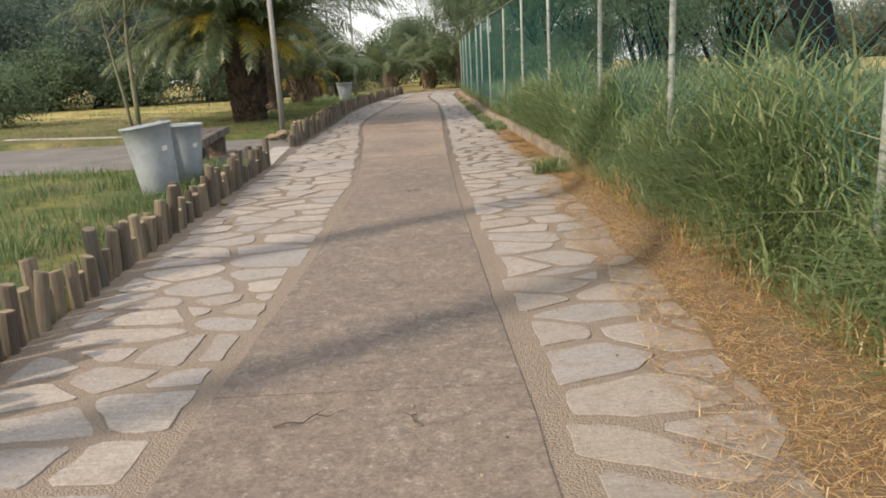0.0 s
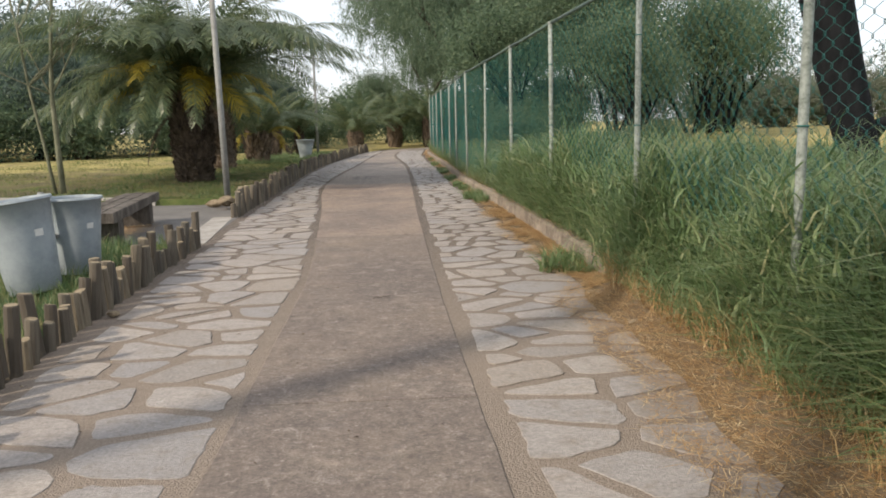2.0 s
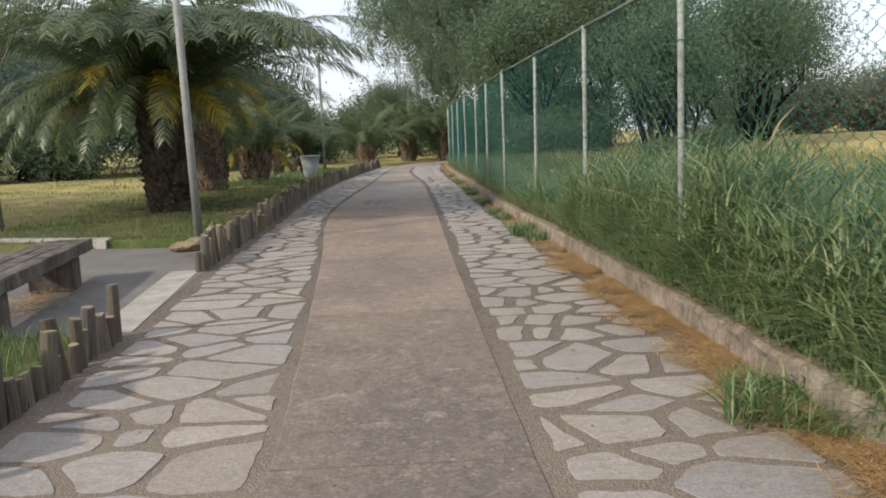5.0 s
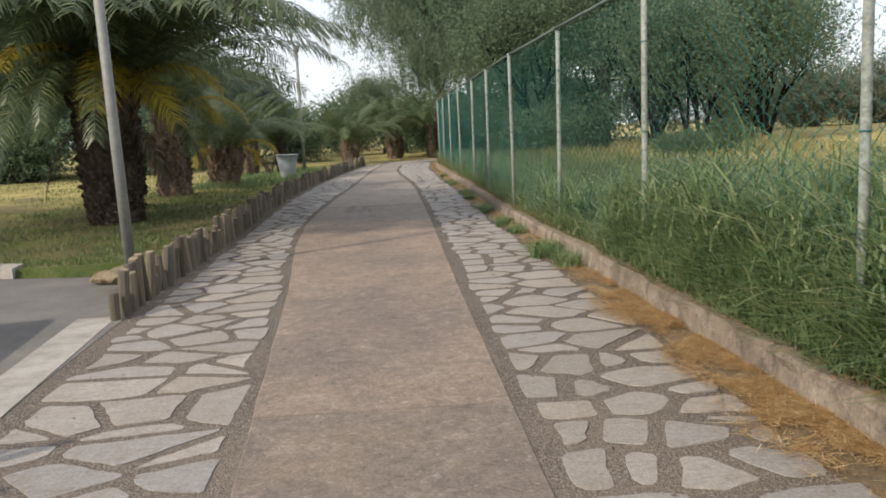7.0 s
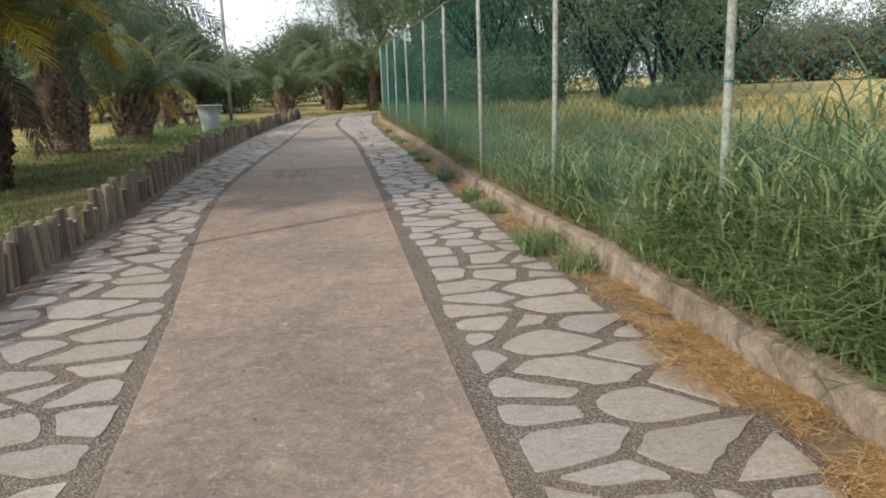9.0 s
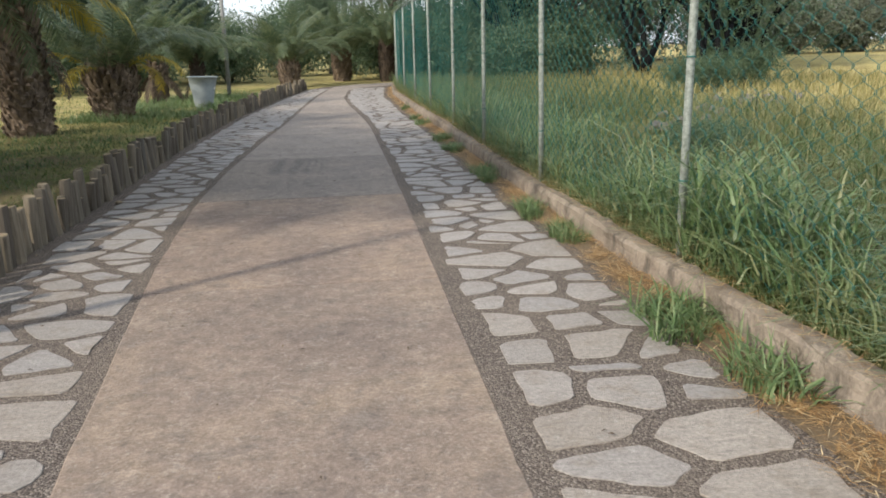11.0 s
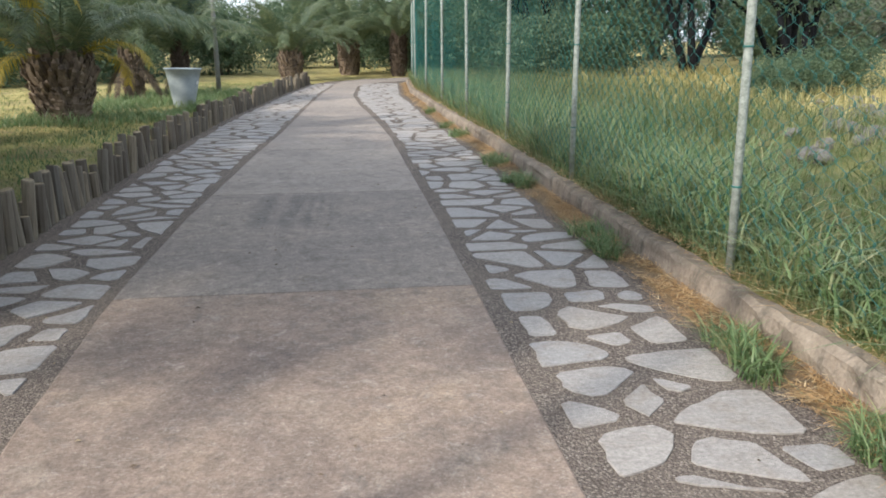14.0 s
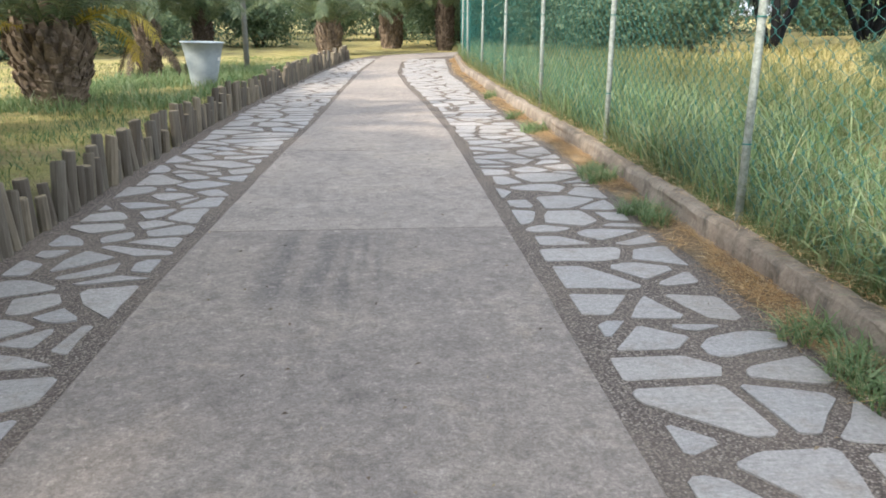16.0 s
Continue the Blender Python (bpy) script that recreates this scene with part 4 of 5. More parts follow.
put_copies(SHRUB, [(-16, 42, 0, 1.1, 50), (-20, 40, 0, 1.2, 110), (-25, 38, 0, 1.25, 170), (-9, 48, 0, 1.0, 230), (-30, 36, 0, 1.3, 290), (-6.5, 56, 0, 1.0, 20), (-14.5, 25.5, 0.1, 0.75, 300), (-4, 66, 0, 1.2, 140), (0, 68, 0, 1.2, 200), (3.5, 65, 0, 1.1, 260), (-36, 33, 0, 1.3, 0), (8, 60, 0, 1.1, 33), (5.5, 43, 0.1, 0.8, 90), (8.5, 46, 0.1, 1.0, 150), (6, 53, 0.1, 1.1, 310), (25, 66, 0.1, 1.2, 40), (29, 76, 0.2, 1.5, 0), (35, 77, 0.2, 1.6, 60), (42, 79, 0.2, 1.5, 120), (49, 78, 0.2, 1.7, 180), (57, 76, 0.2, 1.6, 240), (66, 76, 0.2, 1.7, 300), (4.2, 57.5, 0, 1.35, 75), (2.6, 60, 0, 1.4, 165), (6.0, 58.5, 0, 1.5, 255), (9.2, 34.5, 0.2, 0.36, 15), (10.7, 35.2, 0.2, 0.4, 105), (8.2, 33.8, 0.2, 0.3, 195), (3.3, 22.2, 0.15, 0.17, 285), (4.0, 23.0, 0.15, 0.15, 345), (-11, 78, 0, 1.7, 20), (-4.5, 80, 0, 1.7, 80), (1.5, 82, 0, 1.8, 140), (-17, 76, 0, 1.7, 200)])
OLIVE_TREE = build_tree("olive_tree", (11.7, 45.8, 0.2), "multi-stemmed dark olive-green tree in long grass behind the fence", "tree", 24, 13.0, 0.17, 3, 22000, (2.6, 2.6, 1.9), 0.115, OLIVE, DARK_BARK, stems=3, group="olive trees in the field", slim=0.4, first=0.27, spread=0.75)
put_copies(OLIVE_TREE, [(6.2, 47, 0.2, 0.9, 60), (17.5, 50, 0.2, 0.85, 120), (21, 56, 0.2, 1.0, 200), (9.8, 35.4, 0.2, 0.62, 10), (24, 60, 0.2, 0.95, 250), (12, 68, 0.2, 1.2, 310)])
BROWN_TREE = build_tree("bare_tree", (29, 74, 0.3), "thin-leaved greyish brown tree beyond the yellow field", "tree", 25, 11, 0.2, 3, 14500, (2.2, 2.2, 2.0), 0.175, BROWN_LEAF, BARK, stems=3, group="trees beyond the field", slim=0.25, first=0.14, spread=0.9)
put_copies(BROWN_TREE, [(36, 76, 0.3, 1.05, 30), (43, 78, 0.3, 1.2, 80), (51, 76, 0.3, 1.6, 130), (22, 76, 0.3, 1.4, 180), (60, 80, 0.3, 1.7, 230), (71, 80, 0.3, 1.7, 280), (84, 72, 0.3, 1.6, 330), (48, 66, 0.3, 1.2, 300), (55, 64, 0.3, 1.2, 100)])
put_copies(DARK_TREE, [(36, 92, 0.3, 0.8, 15), (16, 80, 0.3, 0.9, 255), (60, 95, 0.3, 0.8, 20)])


def build_shade_trees():
    """Two added tall trees, unseen, whose trunks throw bars of shade over the path."""
    for k, (x, y) in enumerate(((-5.84, -0.1), (-5.75, 3.15))):
        random.seed(60 + k)
        ob = thing("pine_tree", (x, y, 0.05), "unseen tall straight pine added for shade, with bare trunk and high crown", "tree", "pines by the path")
        m, ends = Mesh(), []
        m.tube([(0, 0, -0.2), (0.03, 0, 3), (-0.03, 0.02, 6), (0.02, 0, 9.5)], [0.20, 0.18, 0.16, 0.12], 12, True, 0.04)
        for d in ((1, 0, 0.5), (-0.6, 0.8, 0.5), (-0.4, -0.9, 0.6), (0.2, 0.3, 1)):
            limbs(m, (0, 0, 9.2), d, 1.6, 0.08, 1, ends)
        part("trunk", m.data("trunk", BARK, True), ob)
        part("crown", tri_mesh("crown", *leaves(ends, 5000, (1.0, 1.0, 0.7), 0.09, 0.0, 60 + k), DARK_LEAF), ob)


build_shade_trees()


def build_big_trunk():
    ob = thing("old_tree", (7.45, 15.3, 0.12), "old tree with thick leaning trunk, coloured nearly black as in shade, behind the fence", "tree")
    random.seed(31)
    m, ends = Mesh(), []
    m.tube([(0.14, 0, -0.2), (0.08, 0, 0.25), (-0.08, 0, 1.0), (-0.42, 0.05, 2.2), (-0.75, 0.1, 3.6), (-1.05, 0.2, 5.2)], [0.50, 0.38, 0.33, 0.36, 0.40, 0.38], 16, True, 0.06)
    m.tube([(0.0, 0, 0.75), (0.35, 0.02, 1.15), (0.75, 0.05, 1.28), (1.1, 0.05, 1.7)], [0.16, 0.13, 0.10, 0.05], 10, True, 0.05)
    for d in ((-0.8, 0.3, 0.9), (0.6, 0.5, 1.0), (0.2, -0.9, 0.9), (0.9, -0.2, 0.7)):
        limbs(m, (-1.0, 0.2, 5.0), d, 2.4, 0.22, 2, ends)
    part("trunk", m.data("trunk", DARK_BARK, True), ob, "thick trunk coloured blackish as in shade")
    part("crown", tri_mesh("crown", *leaves(ends, 12000, (1.6, 1.6, 1.2), 0.11, 0.0, 31), OLIVE), ob, "crown of small leaves")
    return ob


build_big_trunk()


def build_young_tree():
    ob = thing("young_tree", (-7.9, 20.4, 0.1), "slender young tree with two pale stems and thin bare branches", "tree")
    random.seed(33)
    m, ends = Mesh(), []
    stems = [[(0.12, 0, -0.1), (0.10, 0, 1.0), (0.08, 0, 2.2), (0.16, 0, 3.2), (0.3, 0, 4.4), (0.5, 0.1, 5.6)], [(-0.05, 0.05, -0.1), (-0.2, 0.05, 1.0), (-0.42, 0.05, 2.4), (-0.55, 0.1, 3.6), (-0.7, 0.1, 4.6)]]
    for pts, r in zip(stems, (0.075, 0.045)):
        m.tube(pts, [r * (1 - 0.14 * i) for i in range(len(pts))], 8)
        for p in pts[2:]:
            for _ in range(3):
                d = Vector((random.uniform(-1, 1), random.uniform(-1, 1), random.uniform(0.5, 1.2)))
                limbs(m, p, d, random.uniform(0.9, 1.7), 0.024, 1, ends, 0.5, 0.3, 5)
    part("trunk", m.data("trunk", PALE_BARK, True), ob, "two thin pale stems with bare twigs")
    part("crown", tri_mesh("crown", *leaves(ends, 1500, (0.5, 0.5, 0.4), 0.035, 0.0, 33), OLIVE), ob, "few small leaves")
    return ob


build_young_tree()


# ---- grass, straw and weeds ----
def scatter(name, label, material, y0, y1, x_of, depth, density, tall, half, lean, z, steps=3, thin=None, rise=0.0):
    """One sheet of grass: blades between y0 and y1, up to depth from the line x_of, the sign of depth giving the side."""
    n = int(abs(depth) * (y1 - y0) * density)
    y = rng.uniform(y0, y1, n)
    d = rng.uniform(0, 1, n) * depth
    keep = np.ones(n, bool)
    if thin:
        keep = np.array([noise.noise((a * thin, b * thin, 5.0)) for a, b in zip(y, d)]) > rng.uniform(-0.55, 0.25, n)
    y, d = y[keep], d[keep]
    x = np.array([x_of(v) for v in y]) + d
    clump = 0.8 + 0.45 * np.array([noise.noise((a * 1.3, b * 1.3, 2.0)) for a, b in zip(x, y)])
    h = rng.uniform(tall[0], tall[1], len(y)) * clump
    zz = np.array([z(v) if callable(z) else z for v in y])
    base = np.stack([x, y, zz - 0.03 + rise * rng.beta(1.0, 1.6, len(y)) * clump], 1)
    data = tri_mesh(name, *blades(base, h, rng.uniform(half[0], half[1], len(y)), h * rng.uniform(lean[0], lean[1], len(y)), steps), material)
    return tagged(new(name, data), label, "grass", kind="stuff")


wall_back = lambda y: fence_x(y) - 0.02
scatter("tall_grass", "dense tall green grass crowding the fence", GRASS, -2.5, 16.6, wall_back, 0.85, 1900, (0.34, 0.80), (0.0045, 0.011), (0.45, 1.5), FIELD, rise=1.0)
scatter("tall_grass", "tangled drooping grass leaves against the fence net", GRASS, -2.5, 16.6, lambda y: wall_back(y) - 0.10, 0.7, 3000, (0.16, 0.40), (0.004, 0.009), (0.5, 1.7), FIELD, rise=1.08)
scatter("tall_grass", "tall green grass in the field behind the fence", GRASS, -2.5, 16.6, lambda y: wall_back(y) + 0.85, 3.2, 700, (0.30, 0.75), (0.005, 0.012), (0.5, 1.6), FIELD, rise=1.0)
scatter("tall_grass", "upright grass stalks behind the fence", GRASS, -2.5, 16.6, wall_back, 2.4, 170, (0.8, 1.45), (0.002, 0.004), (0.1, 0.5), FIELD)
scatter("tall_grass", "green grass hanging over the low wall", GRASS, -2.5, 10.1, lambda y: wall_x(y) + 0.02, 0.34, 2600, (0.25, 0.65), (0.004, 0.010), (0.5, 1.5), 0.20, rise=0.5)
scatter("tall_grass", "yellowing grass growing through the straw heap", GRASS, -2.5, 9.5, lambda y: wall_x(y) - 0.16, 0.30, 1700, (0.18, 0.5), (0.003, 0.008), (0.5, 1.7), 0.18, rise=0.35)
scatter("tall_grass", "dry stalks at the foot of the tall grass", STRAW, -2.5, 9.0, lambda y: wall_x(y) - 0.20, 0.42, 2000, (0.10, 0.40), (0.0015, 0.0035), (0.5, 1.8), 0.16, rise=0.22)
scatter("tall_grass", "green grass hanging over the wall top", GRASS, 10.1, 16.6, lambda y: wall_x(y) + 0.09, 0.19, 2800, (0.25, 0.7), (0.004, 0.010), (0.5, 1.6), 0.22, thin=0.7, rise=0.45)
scatter("tall_grass", "thick clump of tall grass round a fence post", GRASS, 17.7, 19.5, lambda y: wall_x(y) + 0.12, 0.75, 1500, (0.3, 0.75), (0.004, 0.010), (0.5, 1.7), 0.2, thin=0.6, rise=0.7)
scatter("field_grass", "green clumps of grass at the fence foot", GRASS, 16.6, 24.5, wall_back, 0.7, 1100, (0.16, 0.55), (0.0035, 0.008), (0.5, 1.7), FIELD, thin=0.9, rise=0.3)
scatter("field_grass", "yellowish green field grass along the fence", FIELD_GRASS, 16.6, 46, wall_back, 0.9, 640, (0.2, 0.6), (0.003, 0.007), (0.4, 1.5), FIELD, thin=0.5, rise=0.2)
scatter("field_grass", "tall mixed grass behind the fence", GRASS, 23.5, 46, wall_back, 1.6, 330, (0.35, 0.95), (0.004, 0.007), (0.2, 1.0), FIELD, thin=0.45)
scatter("field_grass", "ripening grass in the field behind the fence", FIELD_GRASS, 16.6, 46, lambda y: wall_back(y) + 0.9, 5.0, 270, (0.3, 0.9), (0.004, 0.008), (0.3, 1.2), FIELD, thin=0.35)
scatter("field_grass", "far ripening grass in the open field", DRY_GRASS, 14, 48, lambda y: wall_back(y) + 4.1, 12.0, 34, (0.3, 0.8), (0.01, 0.018), (0.2, 0.9), FIELD + 0.03, 2, thin=0.2)
scatter("field_grass", "thin grass along the wall top", FIELD_GRASS, 16.6, 46, lambda y: wall_x(y) + 0.13, 0.10, 1500, (0.06, 0.28), (0.002, 0.005), (0.4, 1.5), 0.22, thin=1.2)
scatter("verge_grass", "green grass growing behind the log edging", VERGE_GRASS, -2.5, 12.4, lambda y: log_x(y) - 0.14, -1.0, 900, (0.14, 0.40), (0.003, 0.005), (0.2, 0.7), 0.05, thin=0.9)
scatter("verge_grass", "green unmown grass beside the litter bins", VERGE_GRASS, 2.0, 12.4, lambda y: log_x(y) - 1.1, -6.0, 330, (0.10, 0.34), (0.004, 0.007), (0.2, 0.7), 0.05, 2, thin=0.6)
scatter("lawn_grass", "short patchy lawn under the palms", LAWN_GRASS, 18.4, 46, lambda y: log_x(y) - 0.2, -3.2, 650, (0.05, 0.17), (0.003, 0.007), (0.3, 1.2), LAWN, 2, thin=0.8)
scatter("lawn_grass", "short patchy lawn with dry strips", LAWN_GRASS, 19.4, 42, lambda y: log_x(y) - 3.4, -9.0, 110, (0.05, 0.18), (0.006, 0.011), (0.2, 0.8), LAWN, 2, thin=0.5)
scatter("lawn_grass", "greener tufts on the lawn near the palms", VERGE_GRASS, 18.4, 32, lambda y: log_x(y) - 0.25, -4.5, 260, (0.08, 0.22), (0.004, 0.008), (0.3, 1.3), LAWN, 2, thin=1.0)
scatter("lawn_weeds", "leafy weeds round the litter bin and palms", GRASS, 30.5, 40.0, lambda y: log_x(y) - 0.5, -2.6, 520, (0.12, 0.42), (0.006, 0.012), (0.3, 0.9), LAWN, 2, thin=0.7)


def build_straw():
    """Cut dry grass lying along the foot of the wall, heaped over it at the near end."""
    width = lerp([(-3, 0.52), (3, 0.48), (5, 0.38), (8, 0.32), (12, 0.28), (16, 0.22), (20, 0.17), (46, 0.15)])
    buried = lerp([(-3, 1.0), (8.2, 1.0), (9.6, 0.0), (46, 0.0)])

    def reach(q):
        return width(q) * (1 + 0.4 * noise.noise((q * 1.1, 0, 7))), 0.02 + 0.30 * buried(q)

    def height(q, f):
        """Height of the heap at the share f of its width, counted from the path."""
        g = min(1.0, f / (1.0 - 0.42 * buried(q)))
        rise = g * g * (3 - 2 * g)
        return 0.004 + rise * (0.035 + 0.25 * buried(q)) + 0.014 * noise.noise((q * 2.5, f * 4, 1)) * min(1, f * 3)

    n = 190000
    y = np.concatenate([rng.uniform(-2.5, 9, int(n * 0.42)), rng.uniform(9, 16, int(n * 0.28)), rng.uniform(16, 46, n - int(n * 0.42) - int(n * 0.28))])
    f = np.where(rng.uniform(0, 1, n) < 0.12, rng.uniform(-0.45, 0.2, n), rng.beta(1.4, 1.0, n))
    place = []
    for q, share in zip(y, f):
        a, b = reach(q)
        clump = noise.noise((q * 3.1, share * 1.6, 4)) + 0.6 * noise.noise((q * 0.9, 2, 9))
        if q > 8.8 and clump + random.gauss(0, 0.2) < -0.07:
            continue
        place.append((wall_x(q) - a + share * (a + b), q, 0.012 + height(q, max(0.0, share)) + abs(random.gauss(0, 0.012))))
    top = 6000
    for q in rng.uniform(8.6, 44, top):
        place.append((wall_x(q) + random.uniform(0.0, 0.15), q, 0.235 + random.uniform(0.0, 0.02)))
    n = len(place)
    length = rng.uniform(0.03, 0.17, n)
    v, t = blades(np.array(place), rng.uniform(0.003, 0.045, n), rng.uniform(0.0011, 0.0028, n), length, 1)
    tagged(new("straw", tri_mesh("straw", v, t, STRAW)), "orange dry cut grass lying along the wall foot", "straw", kind="stuff")
    m = Mesh()
    ys = np.arange(-3, 46, 0.25)
    for q in ys:
        a, b = reach(q)
        for k in range(7):
            m.v.append((wall_x(q) - a + k / 6 * (a + b), q, height(q, k / 6)))
    for i in range(len(ys) - 1):
        for k in range(6):
            a = i * 7 + k
            m.f.append((a, a + 1, a + 8, a + 7))
    nm = Nodes("dry_earth", 1.0, 0.1).world_place()
    fine = nm.noise(26, 7, 0.85, (1, 1, 1), 1.5)
    c = nm.ramp(fine, (0.32, (0.10, 0.078, 0.055)), (0.5, (0.20, 0.155, 0.105)), (0.7, (0.33, 0.26, 0.175)))
    nm.bump(fine, 0.8, 0.02)
    tagged(new("verge", m.data("verge", nm.done(c), True)), "dry earth and straw litter beside the low wall", "verge", kind="structure")


build_straw()


def build_tufts():
    stock = []
    for k in range(3):
        n = 170
        a, r = rng.uniform(0, 6.28, n), 0.09 * np.sqrt(rng.uniform(0, 1, n))
        base = np.stack([np.cos(a) * r, np.sin(a) * r * 1.6, np.full(n, -0.01)], 1)
        h = rng.uniform(0.08, 0.22, n)
        stock.append(tri_mesh("weed_tuft", *blades(base, h, rng.uniform(0.0025, 0.005, n), h * rng.uniform(0.4, 1.3, n)), GRASS))
    random.seed(71)
    for i, y in enumerate((9.9, 10.2, 10.5, 17.05, 17.75, 18.0, 19.8, 20.1, 20.8, 21.1, 22.8, 23.1, 23.4, 25.5, 25.8, 26.9, 27.3, 29.9, 31.3, 34.0)):
        ob = thing("weed_tuft", (wall_x(y) - random.uniform(0.10, 0.2), y, 0.01), "small green grass tuft at the wall foot", "weed", "weed tufts at the wall", random.uniform(0, 360), stock[i % 3])
        sc = random.uniform(0.85, 1.35) * (1.35 if y < 11 or 17 < y < 18.2 else 1.0)
        ob.scale = (sc, sc * 1.2, sc)


build_tufts()


# ---- paving, piece by piece ----
JOINTS = [-3.3, -0.1, 3.3, 6.6, 9.8, 13.0, 16.0, 19.04, 22.25, 25.45, 28.7, 31.9, 35.1, 38.3, 41.5, 44.6]


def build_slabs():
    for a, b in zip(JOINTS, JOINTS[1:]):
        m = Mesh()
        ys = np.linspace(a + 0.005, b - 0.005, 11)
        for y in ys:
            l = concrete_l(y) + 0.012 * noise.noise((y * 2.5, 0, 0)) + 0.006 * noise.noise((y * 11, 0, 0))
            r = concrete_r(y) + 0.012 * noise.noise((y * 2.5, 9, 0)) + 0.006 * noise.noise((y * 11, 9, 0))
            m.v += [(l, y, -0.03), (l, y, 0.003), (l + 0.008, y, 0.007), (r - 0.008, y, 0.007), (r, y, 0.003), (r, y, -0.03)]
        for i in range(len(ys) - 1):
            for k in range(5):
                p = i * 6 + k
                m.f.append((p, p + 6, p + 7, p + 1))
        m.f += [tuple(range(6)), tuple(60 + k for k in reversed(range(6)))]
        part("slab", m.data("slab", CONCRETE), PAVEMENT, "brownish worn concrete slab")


def clip(poly, px, py, nx, ny):
    """The part of a convex polygon on the side of (px, py) away from (nx, ny)."""
    out = []
    for i, a in enumerate(poly):
        b = poly[(i + 1) % len(poly)]
        da, db = (a[0] - px) * nx + (a[1] - py) * ny, (b[0] - px) * nx + (b[1] - py) * ny
        if da <= 0:
            out.append(a)
        if da * db < 0:
            t = da / (da - db)
            out.append((a[0] + (b[0] - a[0]) * t, a[1] + (b[1] - a[1]) * t))
    return out


def build_flags(left, right, seed, last):
    """Irregular, broken-edged flagstones between two edge lines."""
    random.seed(seed)
    seeds, y = [], -2.0
    while y < 46:
        w = right(y) - left(y)
        n = random.choice([2, 2, 2, 3, 3, 3, 4])
        for i in range(n):
            seeds.append(((i + 0.5 + random.uniform(-0.40, 0.40)) * w / n, y + random.uniform(-0.17, 0.17), random.uniform(-0.085, 0.085)))
        y += random.uniform(0.24, 0.46)
    stretch = 1.3
    joined, count = Mesh(), 0
    for i, (sx, sy, grow) in enumerate(seeds):
        w = right(sy) - left(sy)
        trim = [random.uniform(0.0, 0.07) for _ in range(2)]
        poly = [(trim[0], sy - 0.6), (w - trim[1], sy - 0.6), (w - trim[1], sy + 0.6), (trim[0], sy + 0.6)]
        for j, (qx, qy, other) in enumerate(seeds):
            if i == j or abs(qy - sy) > 1.1:
                continue
            dx, dy = qx - sx, (qy - sy) * stretch ** 2
            d = math.hypot(dx, dy)
            tilt = 0.22 * noise.noise(((sx + qx) * 5, (sy + qy) * 5, seed + 3))
            ux, uy = (dx - dy * tilt) / d, (dy + dx * tilt) / d
            gap = 0.042 + 0.026 * noise.noise((sx + qx, sy + qy, seed)) - (grow - other) * 0.5
            poly = clip(poly, (sx + qx) / 2 - dx / d * gap, (sy + qy) / 2 - dy / d * gap, ux, uy)
            if len(poly) < 3:
                break
        if len(poly) < 3:
            continue
        cx, cy = sum(p[0] for p in poly) / len(poly), sum(p[1] for p in poly) / len(poly)
        area = abs(sum(poly[k][0] * poly[k - 1][1] - poly[k - 1][0] * poly[k][1] for k in range(len(poly))) / 2)
        if area < 0.008 or not (0 < cx < w):
            continue
        # corners stay sharp or are knocked off; edges are chipped
        shape, fine = [], 0.085 if cy < 22 else 0.16
        for k, p in enumerate(poly):
            q, before = poly[(k + 1) % len(poly)], poly[k - 1]
            length = math.hypot(q[0] - p[0], q[1] - p[1])
            if length < 0.025:
                continue
            back = math.hypot(before[0] - p[0], before[1] - p[1])
            cut = random.uniform(0.008, 0.028) if random.random() < 0.75 else random.uniform(0.03, 0.06)
            a, b = min(0.4, cut / max(back, 1e-4)), min(0.4, cut / length)
            shape.append((p[0] + (before[0] - p[0]) * a, p[1] + (before[1] - p[1]) * a))
            nx, ny = (q[1] - p[1]) / length, (p[0] - q[0]) / length
            steps = max(1, int(length / fine))
            bow = random.uniform(-0.012, 0.012)
            for e in range(steps):
                f = b + (1 - 2 * b) * e / steps
                o = random.uniform(-0.009, 0.009) + bow * math.sin(math.pi * f) if e else 0.0
                shape.append((p[0] + (q[0] - p[0]) * f + nx * o, p[1] + (q[1] - p[1]) * f + ny * o))
        shape = [(x - cx, y - cy) for x, y in shape]
        h, tx, ty = random.uniform(0.003, 0.009), random.uniform(-0.006, 0.006), random.uniform(-0.006, 0.006)
        k = len(shape)
        if k < 3:
            continue
        v = [(x, y, -0.01) for x, y in shape] + [(x, y, h - 0.002 + x * tx + y * ty) for x, y in shape] + [(x * 0.985, y * 0.985, h + x * tx + y * ty) for x, y in shape]
        f = [(q, (q + 1) % k, (q + 1) % k + k, q + k) for q in range(k)] + [(q + k, (q + 1) % k + k, (q + 1) % k + 2 * k, q + 2 * k) for q in range(k)] + [tuple(2 * k + q for q in range(k))]
        ox, oy = left(cy) + cx, cy
        if count < 300 and cy < last:
            ob = part("flagstone", Mesh().add(v, f).data("flagstone", FLAG), PAVEMENT)
            ob.location = (ox, oy, 0)
            count += 1
        else:
            joined.add([(a + ox, b + oy, c) for a, b, c in v], f)
    tagged(part("flagstones", joined.data("flagstones", FLAG), PAVEMENT, "pale grey irregular flagstones"), kind="stuff")


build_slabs()


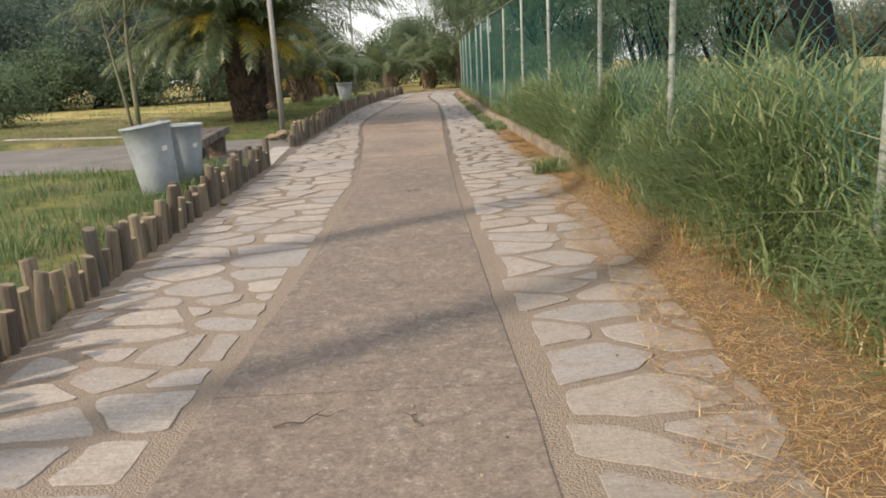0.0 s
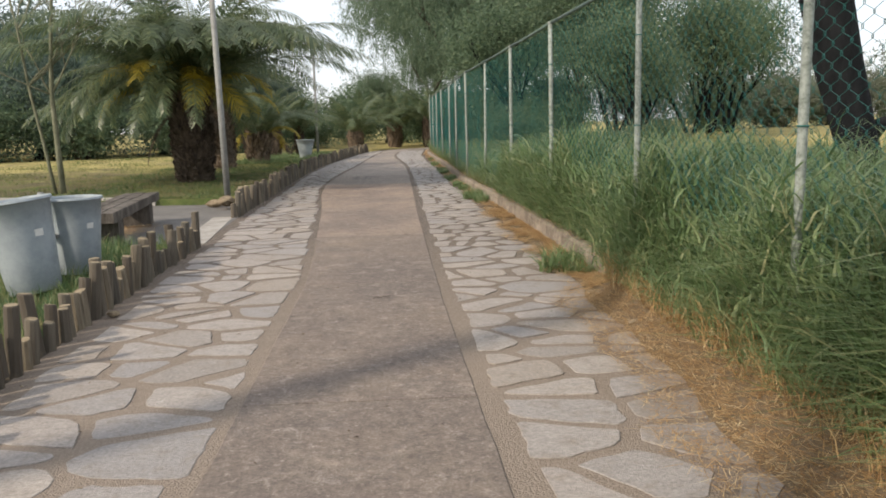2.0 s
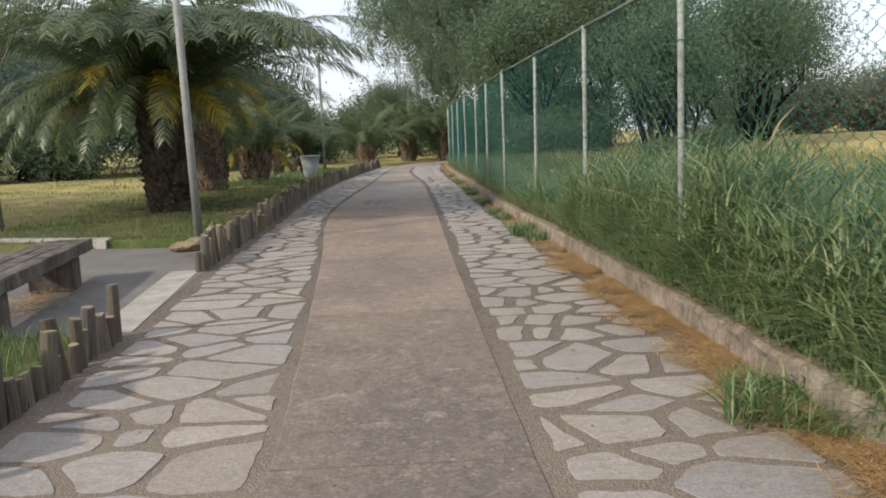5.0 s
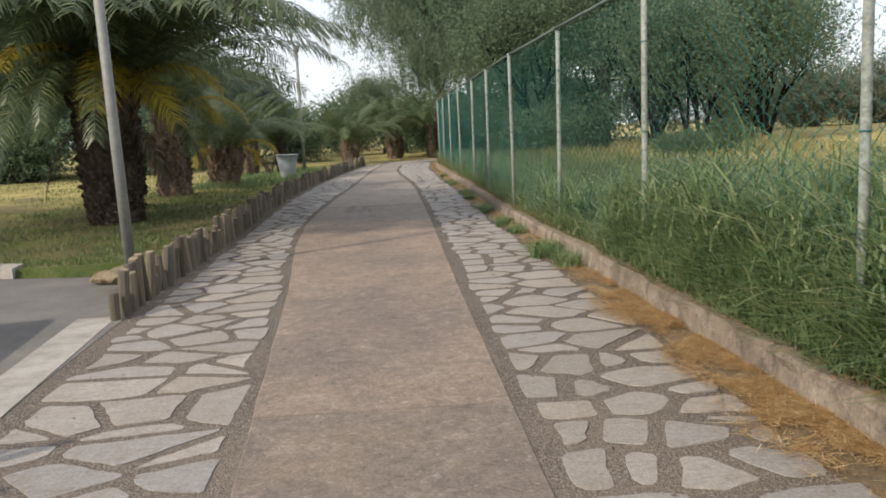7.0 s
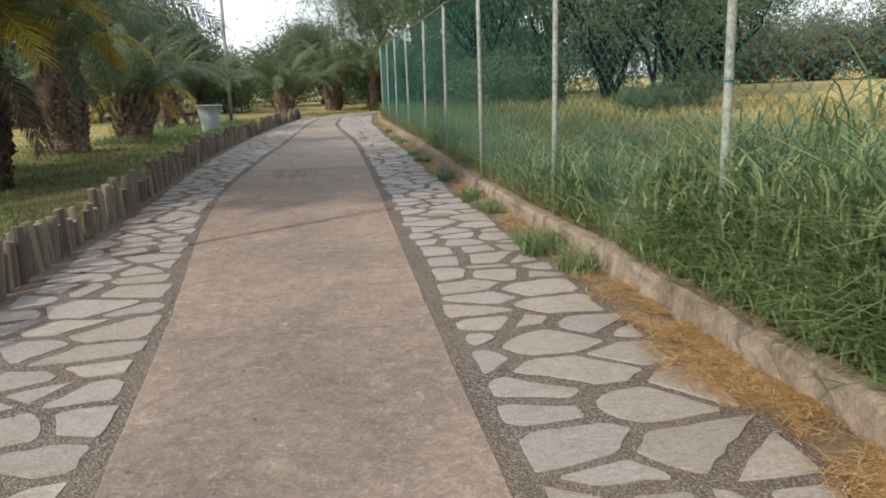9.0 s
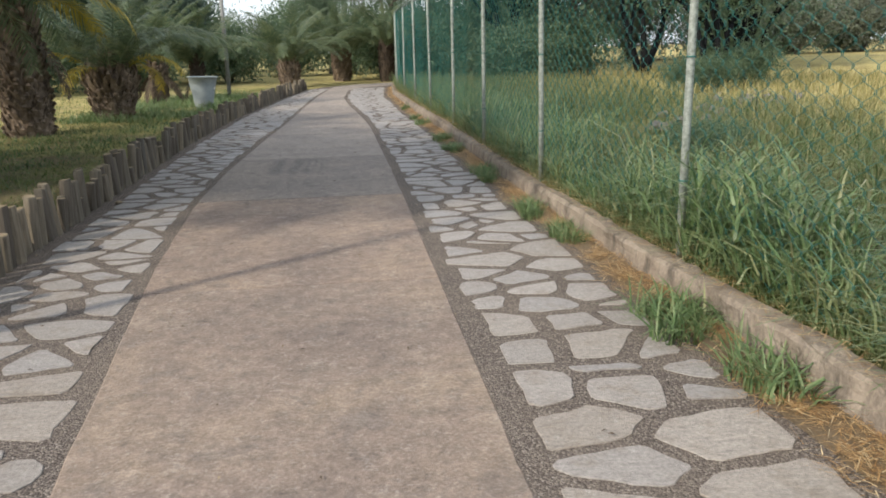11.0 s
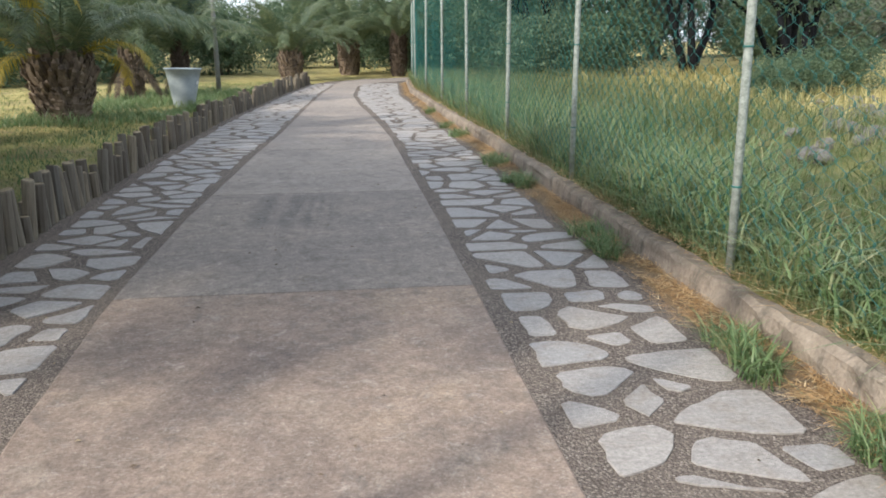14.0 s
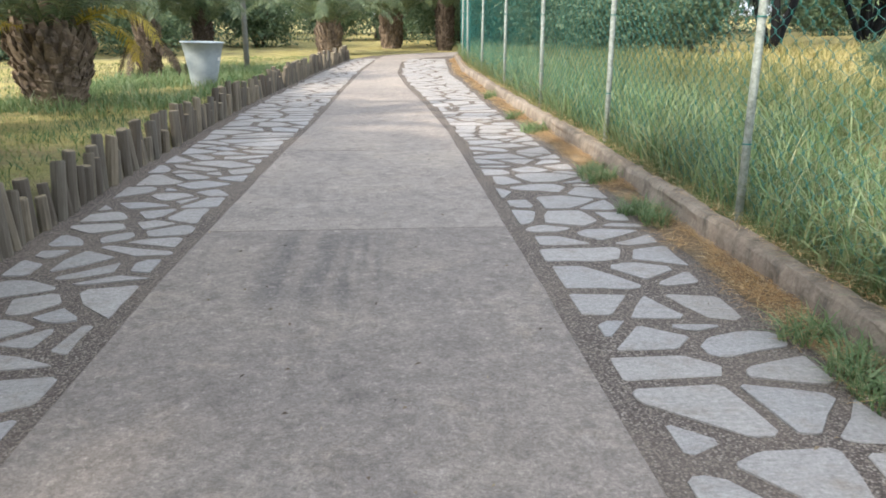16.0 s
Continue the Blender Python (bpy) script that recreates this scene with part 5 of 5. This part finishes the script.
def build_bend():
    m = Mesh()
    left = [(-1.28, 44.61), (-1.25, 46.0), (-1.0, 48.0), (-0.1, 49.8), (2.2, 51.2), (7, 52.3), (14, 53.4)]
    right = [(-0.45, 44.61), (-0.2, 45.8), (0.5, 47.2), (1.7, 48.3), (4.0, 49.3), (7.4, 50.3), (14, 51.3)]
    for a, b in zip(left, right):
        m.v += [(*a, 0.007), (*b, 0.007), (*a, -0.03), (*b, -0.03)]
    for i in range(len(left) - 1):
        p = 4 * i
        m.f += [(p, p + 1, p + 5, p + 4), (p + 2, p, p + 4, p + 6), (p + 1, p + 3, p + 7, p + 5)]
    part("slab", m.data("slab", CONCRETE), PAVEMENT, "brownish worn concrete slab")


build_bend()
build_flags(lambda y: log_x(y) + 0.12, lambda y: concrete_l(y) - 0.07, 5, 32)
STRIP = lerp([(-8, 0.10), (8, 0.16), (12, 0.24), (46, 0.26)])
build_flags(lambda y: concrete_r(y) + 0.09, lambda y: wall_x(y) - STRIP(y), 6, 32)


def build_bench_litter():
    n = 900
    x, y = rng.normal(-4.25, 0.17, n), rng.normal(14.1, 0.4, n)
    v, t = blades(np.stack([x, y, rng.uniform(0.015, 0.06, n)], 1), rng.uniform(0.004, 0.04, n), rng.uniform(0.002, 0.004, n), rng.uniform(0.05, 0.16, n), 2)
    tagged(new("straw", tri_mesh("straw", v, t, STRAW)), "orange dry litter lying under the bench", "straw", kind="stuff")


build_bench_litter()


# ---- litter on the path ----
def build_litter():
    """Dead leaves, crumbs of earth and straws that lie about on the paving."""
    n = 420
    y = rng.uniform(1.0, 34.0, n)
    f = rng.uniform(0, 1, n)
    x = np.array([log_x(v) + 0.05 + k * (wall_x(v) - log_x(v) - 0.15) for v, k in zip(y, f)])
    a = rng.uniform(0, 6.28, n)
    long, wide = rng.uniform(0.006, 0.020, n), rng.uniform(0.003, 0.009, n)
    u = np.stack([np.cos(a), np.sin(a), np.zeros(n)], 1)
    w = np.stack([-np.sin(a), np.cos(a), np.zeros(n)], 1)
    c = np.stack([x, y, np.full(n, 0.013)], 1)
    up = np.array([0, 0, 1.0])
    verts = np.stack([c - u * long[:, None], c - w * wide[:, None] + up * 0.006, c + u * long[:, None] + up * 0.004, c + w * wide[:, None] + up * 0.008], 1).reshape(-1, 3)
    k = np.arange(n)[:, None] * 4
    tris = np.concatenate([k + [0, 1, 2], k + [0, 2, 3]], 1).reshape(-1, 3)
    leaf = make_leaf("dead_leaf", [(0.0, (0.06, 0.045, 0.034)), (0.5, (0.13, 0.095, 0.065)), (1.0, (0.36, 0.29, 0.18))], 0.9, 0.1)
    tagged(new("leaf_litter", tri_mesh("leaf_litter", verts, tris, leaf)), "scattered dead leaves and crumbs on the paving", "litter", kind="stuff")


def build_twig(place, turn, length):
    random.seed(int(length * 100))
    m = Mesh()
    pts = [(length * q / 5, random.uniform(-0.02, 0.02), 0.006 + 0.012 * (q % 2)) for q in range(6)]
    m.tube(pts, [0.004, 0.004, 0.0035, 0.003, 0.0025, 0.002], 6)
    m.tube([pts[3], (pts[3][0] + 0.06, 0.05, 0.012)], [0.0025, 0.0015], 5)
    thing("twig", place, "thin dry twig lying on the concrete", "twig", "twigs on the path", turn, m.data("twig", BARK))


build_litter()
build_twig((-0.75, 2.95, 0.008), 25, 0.30)
build_twig((-0.15, 2.9, 0.008), 100, 0.14)
build_twig((-0.45, 9.1, 0.008), 10, 0.16)


for k, (x, y, a) in enumerate(((-2.52, 8.8, 0.05), (-2.60, 7.2, 0.03), (1.42, 9.0, 0.04), (1.50, 7.9, 0.07), (-2.95, 22.4, 0.035))):
    build_stone((x, y, 0.012 + a * 0.35), (a, a * 0.75, a * 0.5), "small pale pebble lying at the edge of the paving")
